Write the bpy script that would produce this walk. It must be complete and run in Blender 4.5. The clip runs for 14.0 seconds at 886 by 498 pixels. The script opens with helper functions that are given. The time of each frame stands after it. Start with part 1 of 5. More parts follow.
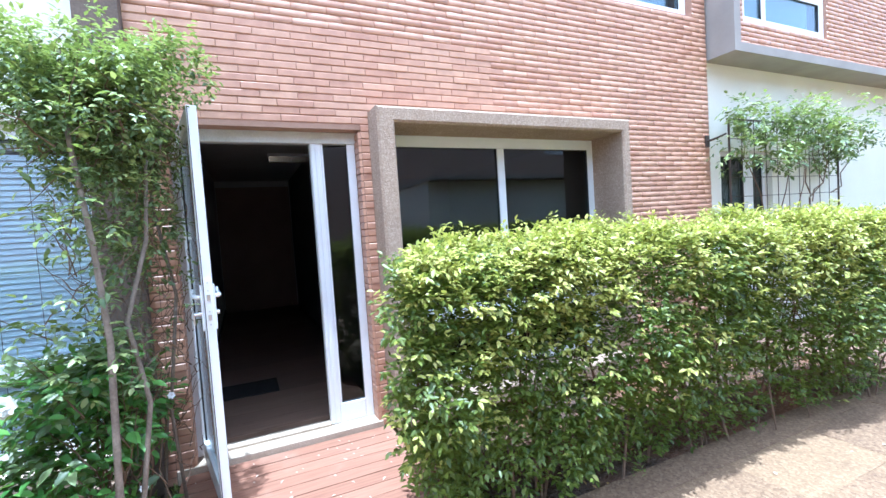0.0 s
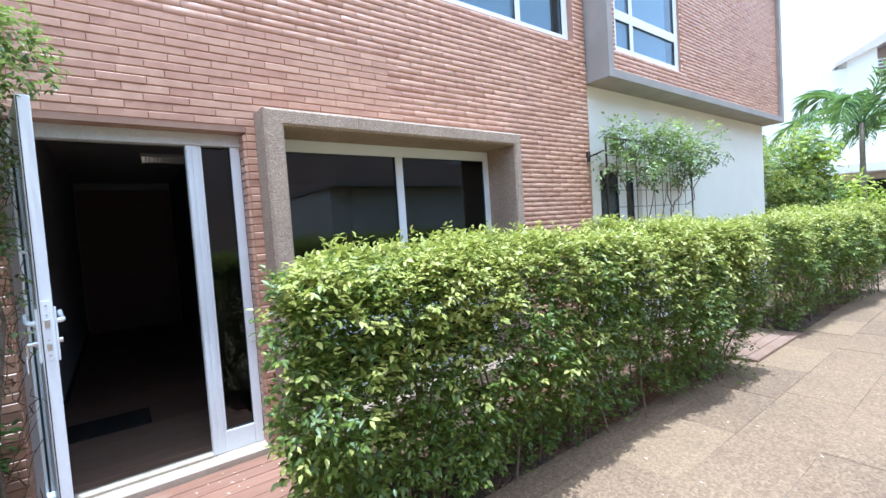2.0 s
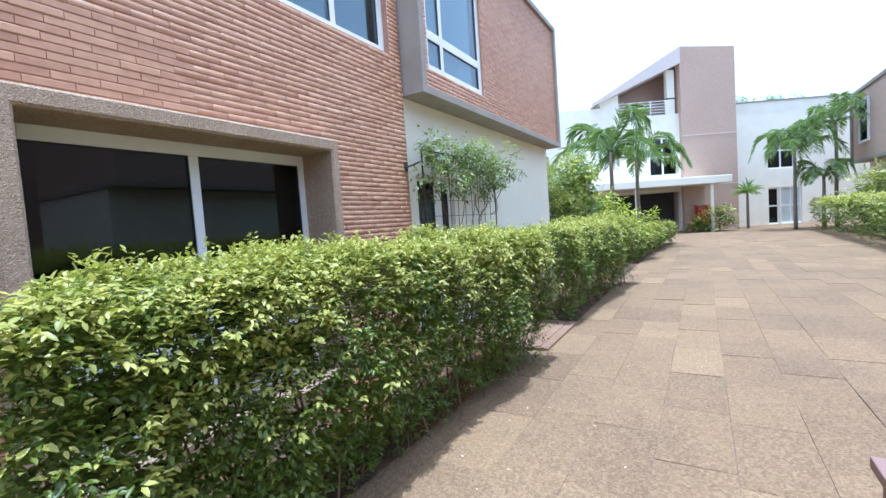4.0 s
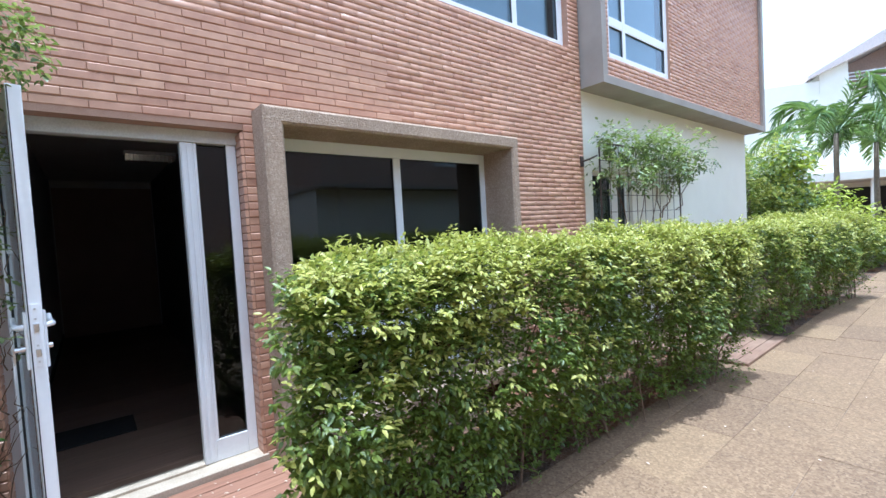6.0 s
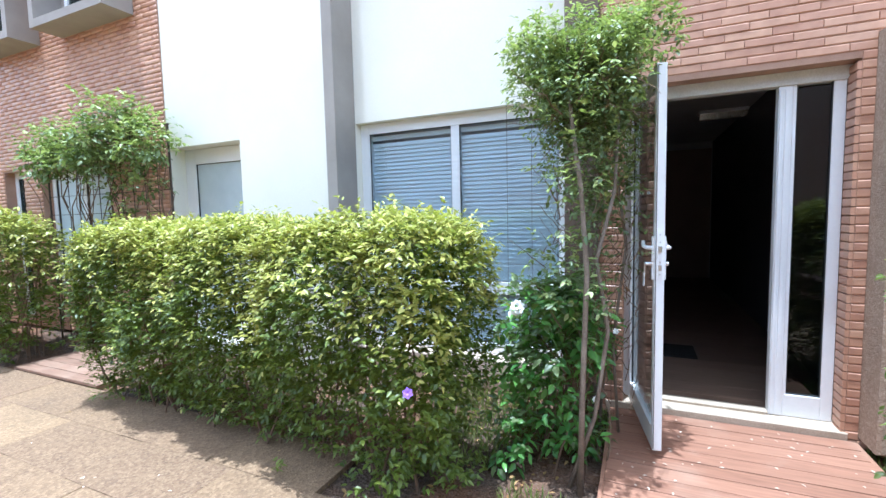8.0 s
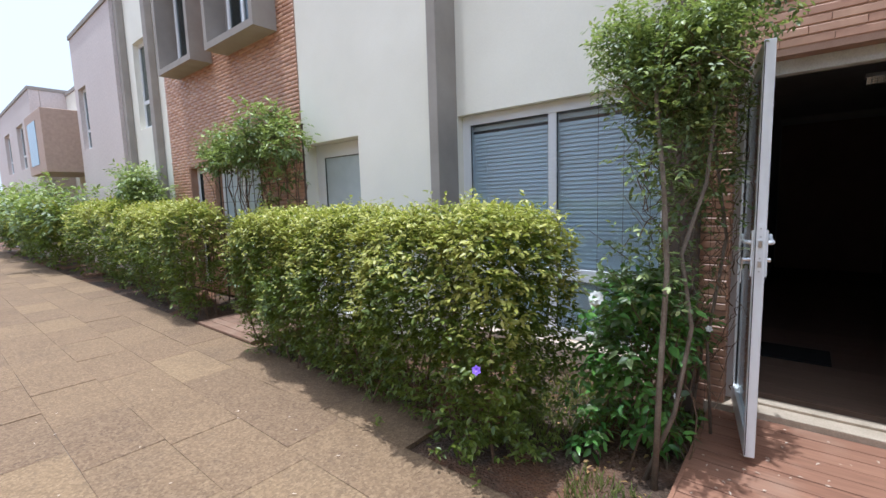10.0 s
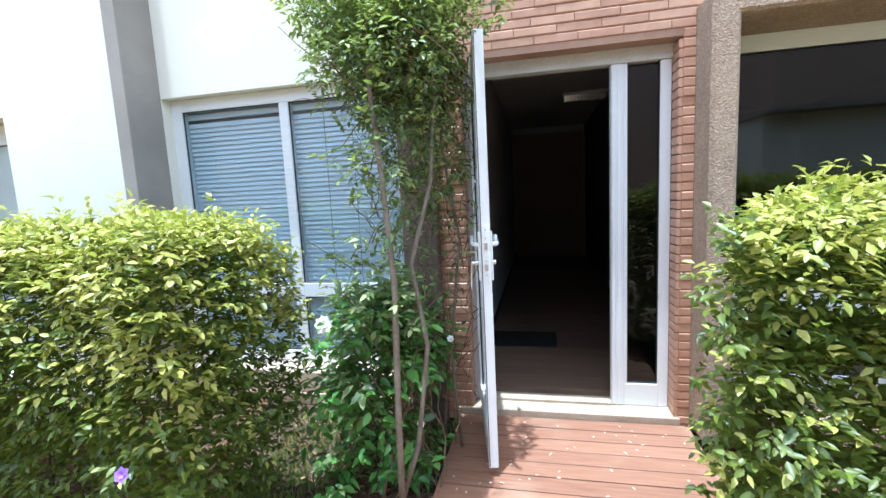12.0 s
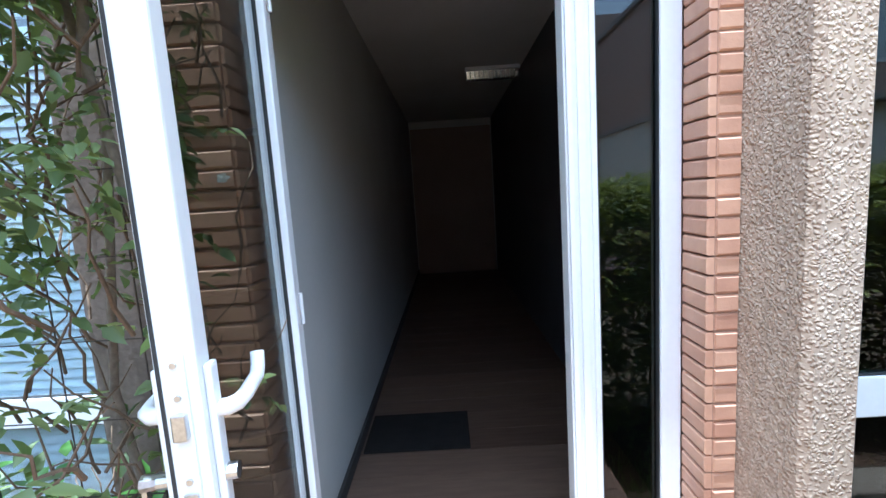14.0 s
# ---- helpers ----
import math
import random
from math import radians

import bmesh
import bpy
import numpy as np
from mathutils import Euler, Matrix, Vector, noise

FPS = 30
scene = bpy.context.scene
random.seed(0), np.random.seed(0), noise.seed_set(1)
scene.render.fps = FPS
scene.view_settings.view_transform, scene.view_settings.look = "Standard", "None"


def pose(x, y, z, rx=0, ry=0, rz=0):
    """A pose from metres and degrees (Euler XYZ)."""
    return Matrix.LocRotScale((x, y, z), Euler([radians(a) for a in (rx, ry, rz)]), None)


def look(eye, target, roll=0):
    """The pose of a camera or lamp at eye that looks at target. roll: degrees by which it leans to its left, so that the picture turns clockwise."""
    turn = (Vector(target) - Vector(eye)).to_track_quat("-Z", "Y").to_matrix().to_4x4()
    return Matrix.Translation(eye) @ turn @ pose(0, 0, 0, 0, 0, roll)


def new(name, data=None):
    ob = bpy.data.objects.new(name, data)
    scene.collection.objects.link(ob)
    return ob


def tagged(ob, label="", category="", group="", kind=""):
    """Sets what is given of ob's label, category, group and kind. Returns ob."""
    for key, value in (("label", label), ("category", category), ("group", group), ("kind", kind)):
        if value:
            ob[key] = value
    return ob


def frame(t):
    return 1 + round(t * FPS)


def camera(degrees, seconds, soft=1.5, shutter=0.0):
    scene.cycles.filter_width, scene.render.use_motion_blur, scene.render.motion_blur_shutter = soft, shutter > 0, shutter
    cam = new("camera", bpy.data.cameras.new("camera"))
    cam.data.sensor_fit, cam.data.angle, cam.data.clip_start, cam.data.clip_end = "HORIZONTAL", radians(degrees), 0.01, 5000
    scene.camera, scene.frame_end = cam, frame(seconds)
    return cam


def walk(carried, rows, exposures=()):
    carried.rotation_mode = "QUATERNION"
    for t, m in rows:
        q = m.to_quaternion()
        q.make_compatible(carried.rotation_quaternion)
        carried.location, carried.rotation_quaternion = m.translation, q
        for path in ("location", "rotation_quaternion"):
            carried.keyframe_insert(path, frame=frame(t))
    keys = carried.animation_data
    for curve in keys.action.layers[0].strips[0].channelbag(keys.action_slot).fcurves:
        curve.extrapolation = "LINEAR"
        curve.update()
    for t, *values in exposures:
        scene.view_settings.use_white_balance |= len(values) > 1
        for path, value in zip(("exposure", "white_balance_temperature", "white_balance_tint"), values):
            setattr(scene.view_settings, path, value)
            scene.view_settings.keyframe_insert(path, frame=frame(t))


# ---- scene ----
EXPO = [(t, stops + 0.06, kelvin - 210, tint + 1.5) for t, stops, kelvin, tint in (
    (0.0, 1.55, 4850, 4), (1.5, 1.45, 4850, 2), (2.0, 1.08, 4900, 2), (2.5, 0.98, 4950, 3), (3.0, 0.75, 5000, 3), (5.5, 0.72, 5050, 4), (6.0, 0.85, 5050, 3), (6.5, 0.9, 4950, 2),
    (7.0, 1.5, 5050, 2), (7.5, 1.2, 5200, 3), (8.0, 1.2, 5100, 3), (10.3, 0.26, 5600, 7), (10.5, 0.31, 5600, 7), (11.0, 0.9, 5150, 1),
    (12.0, 1.25, 5250, 0), (12.5, 1.55, 5400, 0), (13.0, 1.55, 5450, 0), (13.5, 1.72, 5250, 0), (14.0, 1.95, 4950, 0))]
cam = camera(90.6, 14.0, soft=1.5)
PATH = [
    (0, (-0.829, -3.213, 1.462), (0.001, -1.395, 1.368), -3.8),
    (0.5, (-0.83, -3.213, 1.464), (0.027, -1.409, 1.375), -3.7),
    (1, (-0.82, -3.207, 1.467), (0.08, -1.423, 1.384), -3.7),
    (1.5, (-0.803, -3.208, 1.472), (0.189, -1.473, 1.384), -3.8),
    (2, (-0.748, -3.208, 1.479), (0.445, -1.606, 1.386), -3.9),
    (2.5, (-0.689, -3.238, 1.501), (0.754, -1.858, 1.384), -3.8),
    (3, (-0.633, -3.265, 1.495), (1.03, -2.161, 1.374), -4.0),
    (3.2, (-0.618, -3.254, 1.492), (1.104, -2.243, 1.375), -4.0),
    (5.3, (-0.742, -3.085, 1.526), (0.862, -1.895, 1.416), -3.2),
    (5.5, (-0.766, -3.09, 1.532), (0.754, -1.795, 1.421), -3.0),
    (6, (-0.823, -3.096, 1.485), (0.433, -1.543, 1.401), -3.3),
    (6.5, (-0.931, -3.112, 1.471), (0.029, -1.359, 1.399), -3.2),
    (7, (-1.043, -3.169, 1.435), (-0.595, -1.221, 1.382), -2.6),
    (7.5, (-1.104, -3.229, 1.382), (-1.243, -1.234, 1.333), -2.1),
    (8, (-1.108, -3.293, 1.397), (-1.92, -1.471, 1.243), -1.3),
    (8.2, (-1.104, -3.308, 1.39), (-2.114, -1.59, 1.22), -1.3),
    (10.3, (-0.791, -3.34, 1.459), (-2.058, -1.809, 1.233), -1.7),
    (10.5, (-0.759, -3.333, 1.459), (-1.916, -1.717, 1.231), -1.7),
    (11, (-0.706, -3.259, 1.442), (-1.536, -1.454, 1.214), -2.3),
    (11.5, (-0.73, -3.076, 1.419), (-1.323, -1.181, 1.18), -2.6),
    (12, (-0.762, -2.739, 1.44), (-1.19, -0.801, 1.193), -2.9),
    (12.5, (-0.73, -2.391, 1.428), (-0.961, -0.422, 1.16), -3.1),
    (13, (-0.712, -2.066, 1.443), (-0.878, -0.089, 1.185), -3.1),
    (13.5, (-0.738, -1.669, 1.476), (-0.833, 0.313, 1.225), -3.2),
    (14, (-0.675, -1.228, 1.446), (-0.705, 0.756, 1.195), -3.7),
]
walk(cam, [(t, look(eye, target, roll)) for t, eye, target, roll in PATH], exposures=EXPO)

# ---- world, sun ----
world = bpy.data.worlds.new("sky")
scene.world = world
world.use_nodes = True
wn = world.node_tree
sky = wn.nodes.new("ShaderNodeTexSky")
sky.sky_type = 'NISHITA'
sky.sun_disc = False
sky.sun_elevation = radians(85)
sky.sun_rotation = radians(200)
sky.dust_density = 6.0
sky.air_density = 1.0
veil = wn.nodes.new("ShaderNodeMix")
veil.data_type = 'RGBA'
veil.inputs[0].default_value = 0.6
veil.inputs[7].default_value = (7.6, 7.9, 8.4, 1)
wn.links.new(sky.outputs[0], veil.inputs[6])
wn.links.new(veil.outputs[2], wn.nodes["Background"].inputs[0])
wn.nodes["Background"].inputs[1].default_value = 0.15
sun = new("sun", bpy.data.lights.new("sun", 'SUN'))
sun.data.energy = 3.4
sun.data.angle = radians(0.6)
sun.data.color = (1.0, 0.95, 0.88)
sun.matrix_world = look((0, 0, 20), (0.03 * 20, 0.08 * 20, 0))


# ---- materials ----
def mat(name):
    m = bpy.data.materials.new(name)
    m.use_nodes = True
    nt = m.node_tree
    return m, nt, nt.nodes["Principled BSDF"]


def node(nt, kind, **props):
    n = nt.nodes.new(kind)
    for k, v in props.items():
        n.inputs[k].default_value = v
    return n


def coords(nt, scale=(1, 1, 1)):
    g = nt.nodes.new("ShaderNodeNewGeometry")
    mp = nt.nodes.new("ShaderNodeMapping")
    mp.inputs["Scale"].default_value = scale
    nt.links.new(g.outputs["Position"], mp.inputs["Vector"])
    return mp.outputs["Vector"]


def ramp(nt, fac, stops):
    r = nt.nodes.new("ShaderNodeValToRGB")
    e = r.color_ramp.elements
    while len(e) < len(stops):
        e.new(0.5)
    for el, (p, c) in zip(e, stops):
        el.position = p
        el.color = (*c, 1) if len(c) == 3 else c
    nt.links.new(fac, r.inputs["Fac"])
    return r.outputs["Color"]


def noise_tex(nt, vec, scale, detail=4.0, rough=0.55):
    n = node(nt, "ShaderNodeTexNoise", Scale=scale, Detail=detail, Roughness=rough)
    nt.links.new(vec, n.inputs["Vector"])
    return n.outputs["Fac"]


def mixc(nt, fac, a, b, mode='MIX'):
    m = nt.nodes.new("ShaderNodeMix")
    m.data_type = 'RGBA'
    m.blend_type = mode
    for sock, v in ((m.inputs[0], fac), (m.inputs[6], a), (m.inputs[7], b)):
        if isinstance(v, (int, float)):
            sock.default_value = v
        elif isinstance(v, tuple):
            sock.default_value = (*v, 1)
        else:
            nt.links.new(v, sock)
    return m.outputs[2]


def bump(nt, bs, height, strength=0.3, distance=0.01):
    b = node(nt, "ShaderNodeBump", Strength=strength, Distance=distance)
    nt.links.new(height, b.inputs["Height"])
    nt.links.new(b.outputs["Normal"], bs.inputs["Normal"])


def surface(name, c1, c2, scale=6.0, rough=0.7, fine=90.0, bumps=0.25, dist=0.004, c3=None, stretch=(1, 1, 1), metal=0.0, spec=0.5, grain=0.35):
    """Two scales of colour variation and a fine relief."""
    m, nt, bs = mat(name)
    v = coords(nt, stretch)
    big = noise_tex(nt, v, scale)
    small = noise_tex(nt, v, fine)
    col = ramp(nt, big, [(0.3, c1), (0.7, c2)])
    col = mixc(nt, grain, col, ramp(nt, small, [(0.3, tuple(0.75 * a for a in (c3 or c1))), (0.7, tuple(min(1, 1.15 * a) for a in (c3 or c2)))]))
    nt.links.new(col, bs.inputs["Base Color"])
    bs.inputs["Roughness"].default_value = rough
    bs.inputs["Metallic"].default_value = metal
    bs.inputs["Specular IOR Level"].default_value = spec
    bump(nt, bs, small, bumps, dist)
    return m


def brick_mat(name, per_object, a=(0.455, 0.237, 0.152), b=(0.6, 0.358, 0.232)):
    m, nt, bs = mat(name)
    v = coords(nt)
    if per_object:
        rnd = nt.nodes.new("ShaderNodeObjectInfo").outputs["Random"]
    else:
        rnd = nt.nodes.new("ShaderNodeNewGeometry").outputs["Random Per Island"]
    col = ramp(nt, rnd, [(0.0, a), (0.5, tuple((p + q) / 2 for p, q in zip(a, b))), (1.0, b)])
    n1 = noise_tex(nt, v, 14.0)
    col = mixc(nt, 0.3, col, ramp(nt, n1, [(0.3, tuple(p * 0.7 for p in a)), (0.75, tuple(min(1, p * 1.15) for p in b))]))
    n2 = noise_tex(nt, v, 2.0)
    col = mixc(nt, ramp(nt, n2, [(0.5, (0, 0, 0)), (0.8, (0.25, 0.25, 0.25))]), col, (0.55, 0.36, 0.26))
    nt.links.new(col, bs.inputs["Base Color"])
    bs.inputs["Roughness"].default_value = 0.42
    bump(nt, bs, noise_tex(nt, v, 120.0), 0.25, 0.003)
    return m


def leaf_mat(name, dark, light, gloss=0.4):
    m, nt, bs = mat(name)
    rnd = nt.nodes.new("ShaderNodeNewGeometry").outputs["Random Per Island"]
    col = ramp(nt, rnd, [(0.0, tuple(1.15 * c for c in dark)), (0.75, tuple(1.12 * c for c in light)), (1.0, tuple(min(1, 1.4 * c) for c in light))])
    nt.links.new(col, bs.inputs["Base Color"])
    bs.inputs["Roughness"].default_value = gloss
    tr = nt.nodes.new("ShaderNodeBsdfTranslucent")
    warm = mixc(nt, 0.5, col, (0.32, 0.42, 0.03))
    nt.links.new(warm, tr.inputs["Color"])
    mx = nt.nodes.new("ShaderNodeMixShader")
    mx.inputs[0].default_value = 0.36
    nt.links.new(bs.outputs[0], mx.inputs[1])
    nt.links.new(tr.outputs[0], mx.inputs[2])
    nt.links.new(mx.outputs[0], nt.nodes["Material Output"].inputs["Surface"])
    return m


def glass_mat(name, tint, gloss_rough=0.01, base=0.05):
    m, nt, bs = mat(name)
    nt.nodes.remove(bs)
    tr = node(nt, "ShaderNodeBsdfTransparent", Color=(*tint, 1))
    gl = node(nt, "ShaderNodeBsdfGlossy", Color=(0.9, 0.95, 1, 1), Roughness=gloss_rough)
    lw = node(nt, "ShaderNodeLayerWeight", Blend=0.5)
    pw = nt.nodes.new("ShaderNodeMath")
    pw.operation = 'POWER'
    pw.inputs[1].default_value = 4.0
    nt.links.new(lw.outputs["Facing"], pw.inputs[0])
    ma = nt.nodes.new("ShaderNodeMath")
    ma.operation = 'MULTIPLY_ADD'
    ma.inputs[1].default_value = 0.9
    ma.inputs[2].default_value = base
    nt.links.new(pw.outputs[0], ma.inputs[0])
    mx = nt.nodes.new("ShaderNodeMixShader")
    nt.links.new(ma.outputs[0], mx.inputs[0])
    nt.links.new(tr.outputs[0], mx.inputs[1])
    nt.links.new(gl.outputs[0], mx.inputs[2])
    nt.links.new(mx.outputs[0], nt.nodes["Material Output"].inputs["Surface"])
    return m


M_BRICK = brick_mat("brick", True)
M_BRICKS = brick_mat("bricks_joined", False)
M_MORTAR = surface("mortar", (0.34, 0.195, 0.13), (0.44, 0.28, 0.2), 8, 0.9, 150)
M_ROUGH, nt, bs = mat("roughcast")
v = coords(nt)
col = ramp(nt, noise_tex(nt, v, 4.0), [(0.3, (0.34, 0.238, 0.165)), (0.7, (0.46, 0.337, 0.238))])
warp = node(nt, "ShaderNodeTexNoise", Scale=45.0, Detail=2.0)
nt.links.new(v, warp.inputs["Vector"])
wv = node(nt, "ShaderNodeVectorMath")
wv.operation = 'MULTIPLY_ADD'
wv.inputs[1].default_value = (0.02, 0.02, 0.02)
nt.links.new(warp.outputs["Color"], wv.inputs[0])
nt.links.new(v, wv.inputs[2])
peb = node(nt, "ShaderNodeTexVoronoi", Scale=105.0)
nt.links.new(wv.outputs[0], peb.inputs["Vector"])
col = mixc(nt, 0.4, col, ramp(nt, peb.outputs["Color"], [(0.1, (0.22, 0.155, 0.105)), (0.6, (0.42, 0.32, 0.235)), (0.95, (0.66, 0.54, 0.42))]))
nt.links.new(col, bs.inputs["Base Color"])
bs.inputs["Roughness"].default_value = 0.95
bump(nt, bs, ramp(nt, peb.outputs["Distance"], [(0.05, (1, 1, 1)), (0.6, (0, 0, 0))]), 0.8, 0.006)
M_CONC = surface("taupe_render", (0.3, 0.27, 0.24), (0.37, 0.335, 0.3), 3, 0.9, 90, 0.3, 0.004, grain=0.07)
# Brown pier render, with the climber's shade put into its dark colour.
M_PIERSHADE = surface("shaded_brown_render", (0.095, 0.068, 0.052), (0.18, 0.135, 0.105), 4, 0.92, 70, 0.4, 0.005, grain=0.3)
M_WHITE = surface("white_render", (0.8, 0.77, 0.67), (0.87, 0.84, 0.74), 1.2, 0.9, 60, 0.2, 0.003, grain=0.07)
M_CREAM = surface("cream_sill", (0.55, 0.42, 0.32), (0.68, 0.56, 0.45), 7, 0.8, 120)
M_SILL = surface("stone_sill", (0.36, 0.29, 0.21), (0.52, 0.43, 0.33), 9, 0.75, 140)
M_PVC = surface("white_pvc", (0.78, 0.79, 0.8), (0.84, 0.85, 0.86), 2.5, 0.35, 60, 0.05, 0.001, grain=0.07)
M_PVC_WORN = surface("weathered_head", (0.5, 0.5, 0.47), (0.66, 0.66, 0.63), 6, 0.55, 120, 0.1, 0.001)
M_GASKET = surface("black_gasket", (0.015, 0.015, 0.016), (0.03, 0.03, 0.03), 10, 0.7)
M_STEEL = surface("steel", (0.5, 0.5, 0.5), (0.65, 0.65, 0.65), 20, 0.3, 200, 0.05, 0.001, metal=1.0)
M_RUST = surface("dark_iron_rod", (0.03, 0.025, 0.02), (0.08, 0.05, 0.035), 20, 0.75)
M_GLASS = glass_mat("tinted_glass", (0.31, 0.37, 0.35), base=0.045)
M_GREYGLASS = glass_mat("grey_glass", (0.6, 0.67, 0.71))
M_CLEAR = glass_mat("clear_glass", (0.86, 0.9, 0.92))
M_DOORGLASS = glass_mat("door_glass", (0.68, 0.7, 0.68))
M_FROST = surface("frosted_pane", (0.5, 0.58, 0.6), (0.6, 0.68, 0.7), 3, 0.25, grain=0.07)
M_SLAT = surface("blind_slat", (0.82, 0.87, 0.91), (0.88, 0.92, 0.95), 3, 0.5, 40, 0.02, grain=0.07)
M_DECK = surface("deck_board", (0.27, 0.125, 0.085), (0.4, 0.2, 0.14), 5, 0.6, 70, 0.3, 0.002, stretch=(0.5, 6, 6))
M_BARK = surface("bark", (0.13, 0.1, 0.075), (0.27, 0.22, 0.17), 14, 0.9, 90, 0.6, 0.004)
M_TWIG = surface("twig", (0.1, 0.065, 0.04), (0.2, 0.13, 0.08), 14, 0.9, 90)
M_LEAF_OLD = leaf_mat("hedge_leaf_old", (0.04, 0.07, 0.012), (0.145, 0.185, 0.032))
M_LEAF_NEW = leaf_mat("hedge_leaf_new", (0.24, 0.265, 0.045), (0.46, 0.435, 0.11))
M_VINE = leaf_mat("vine_leaf", (0.058, 0.09, 0.036), (0.165, 0.215, 0.092))
M_VINE_NEW = leaf_mat("vine_leaf_new", (0.18, 0.25, 0.075), (0.36, 0.41, 0.155))
M_BUSH = leaf_mat("bush_leaf", (0.04, 0.13, 0.028), (0.15, 0.32, 0.07), 0.28)
M_PALM = leaf_mat("palm_leaf", (0.06, 0.12, 0.05), (0.2, 0.29, 0.13), 0.3)
M_YELLOW = leaf_mat("yellow_leaf", (0.2, 0.25, 0.03), (0.4, 0.42, 0.06))
M_GRASS = leaf_mat("grass", (0.09, 0.14, 0.03), (0.26, 0.29, 0.09), 0.6)
M_DRY = leaf_mat("dry_leaf", (0.2, 0.09, 0.03), (0.45, 0.28, 0.12), 0.7)
M_PETAL = surface("white_petal", (0.85, 0.85, 0.82), (0.9, 0.9, 0.88), 20, 0.6)
M_PURPLE = surface("purple_petal", (0.22, 0.1, 0.6), (0.32, 0.16, 0.75), 20, 0.6)
M_SOIL, nt, bs = mat("soil")
v = coords(nt)
col = ramp(nt, noise_tex(nt, v, 14.0, 6, 0.7), [(0.3, (0.045, 0.03, 0.02)), (0.55, (0.1, 0.062, 0.038)), (0.75, (0.17, 0.115, 0.075))])
col = mixc(nt, ramp(nt, noise_tex(nt, v, 1.3, 4), [(0.46, (0, 0, 0)), (0.62, (0.85, 0.85, 0.85))]), col, (0.29, 0.125, 0.055))
vo = node(nt, "ShaderNodeTexVoronoi", Scale=60.0)
nt.links.new(v, vo.inputs["Vector"])
col = mixc(nt, 0.35, col, ramp(nt, vo.outputs["Color"], [(0.2, (0.03, 0.02, 0.014)), (0.8, (0.15, 0.1, 0.07)), (0.97, (0.36, 0.3, 0.24))]))
nt.links.new(col, bs.inputs["Base Color"])
bs.inputs["Roughness"].default_value = 0.95
bump(nt, bs, vo.outputs["Distance"], 0.9, 0.015)
M_SLAB = None
# Deep shade of the right hall wall, put into a near-black colour.
M_HALLSHADE = surface("hall_wall_shade", (0.05, 0.052, 0.058), (0.075, 0.077, 0.085), 2, 0.6, 50, 0.1, 0.002)
M_HALLDOOR = surface("hall_door_brown", (0.2, 0.155, 0.125), (0.25, 0.2, 0.165), 2, 0.6, 50, 0.1, 0.002)
M_SAND = surface("joint_sand", (0.2, 0.15, 0.115), (0.28, 0.215, 0.165), 2, 0.95, 90)
M_ROOM = surface("room_paint", (0.42, 0.43, 0.42), (0.48, 0.49, 0.48), 1.5, 0.85, 60, 0.1, 0.002, grain=0.07)
M_LAMINATE, nt, bs = mat("laminate")
col = ramp(nt, nt.nodes.new("ShaderNodeObjectInfo").outputs["Random"], [(0.0, (0.085, 0.05, 0.034)), (0.5, (0.13, 0.08, 0.055)), (1.0, (0.2, 0.135, 0.095))])
col = mixc(nt, 0.4, col, ramp(nt, noise_tex(nt, coords(nt, (0.9, 9, 6)), 6.0, 5), [(0.3, (0.07, 0.04, 0.027)), (0.7, (0.2, 0.13, 0.09))]))
nt.links.new(col, bs.inputs["Base Color"])
bs.inputs["Roughness"].default_value = 0.4
M_MAT = surface("rubber_mat", (0.013, 0.012, 0.012), (0.026, 0.024, 0.023), 8, 0.95, 200, 0.8, 0.004, spec=0.15)
M_LOUVRE = surface("polished_louvre", (0.75, 0.76, 0.75), (0.82, 0.82, 0.82), 30, 0.22, 200, 0.1, 0.001, metal=1.0)
M_LAMP = surface("lamp_diffuser", (0.8, 0.8, 0.78), (0.85, 0.85, 0.83), 4, 0.3, grain=0.07)
# Far brick and far render are paled: distance haze put into their colours.
M_FARBRICK = surface("hazed_far_brick", (0.47, 0.335, 0.265), (0.52, 0.38, 0.305), 0.4, 0.7, 14, 0.1, 0.004)
M_LILAC = surface("hazed_pink_render", (0.62, 0.54, 0.51), (0.68, 0.6, 0.57), 0.7, 0.85, 20, 0.1)
M_RED = surface("red_paint", (0.45, 0.03, 0.025), (0.55, 0.05, 0.04), 6, 0.4)
M_BENCH = surface("brown_bench_paint", (0.2, 0.115, 0.1), (0.27, 0.165, 0.145), 3, 0.55, 60, 0.2, 0.003, grain=0.15)
M_DARK = surface("dark_recess", (0.03, 0.028, 0.027), (0.05, 0.047, 0.045), 2, 0.8)


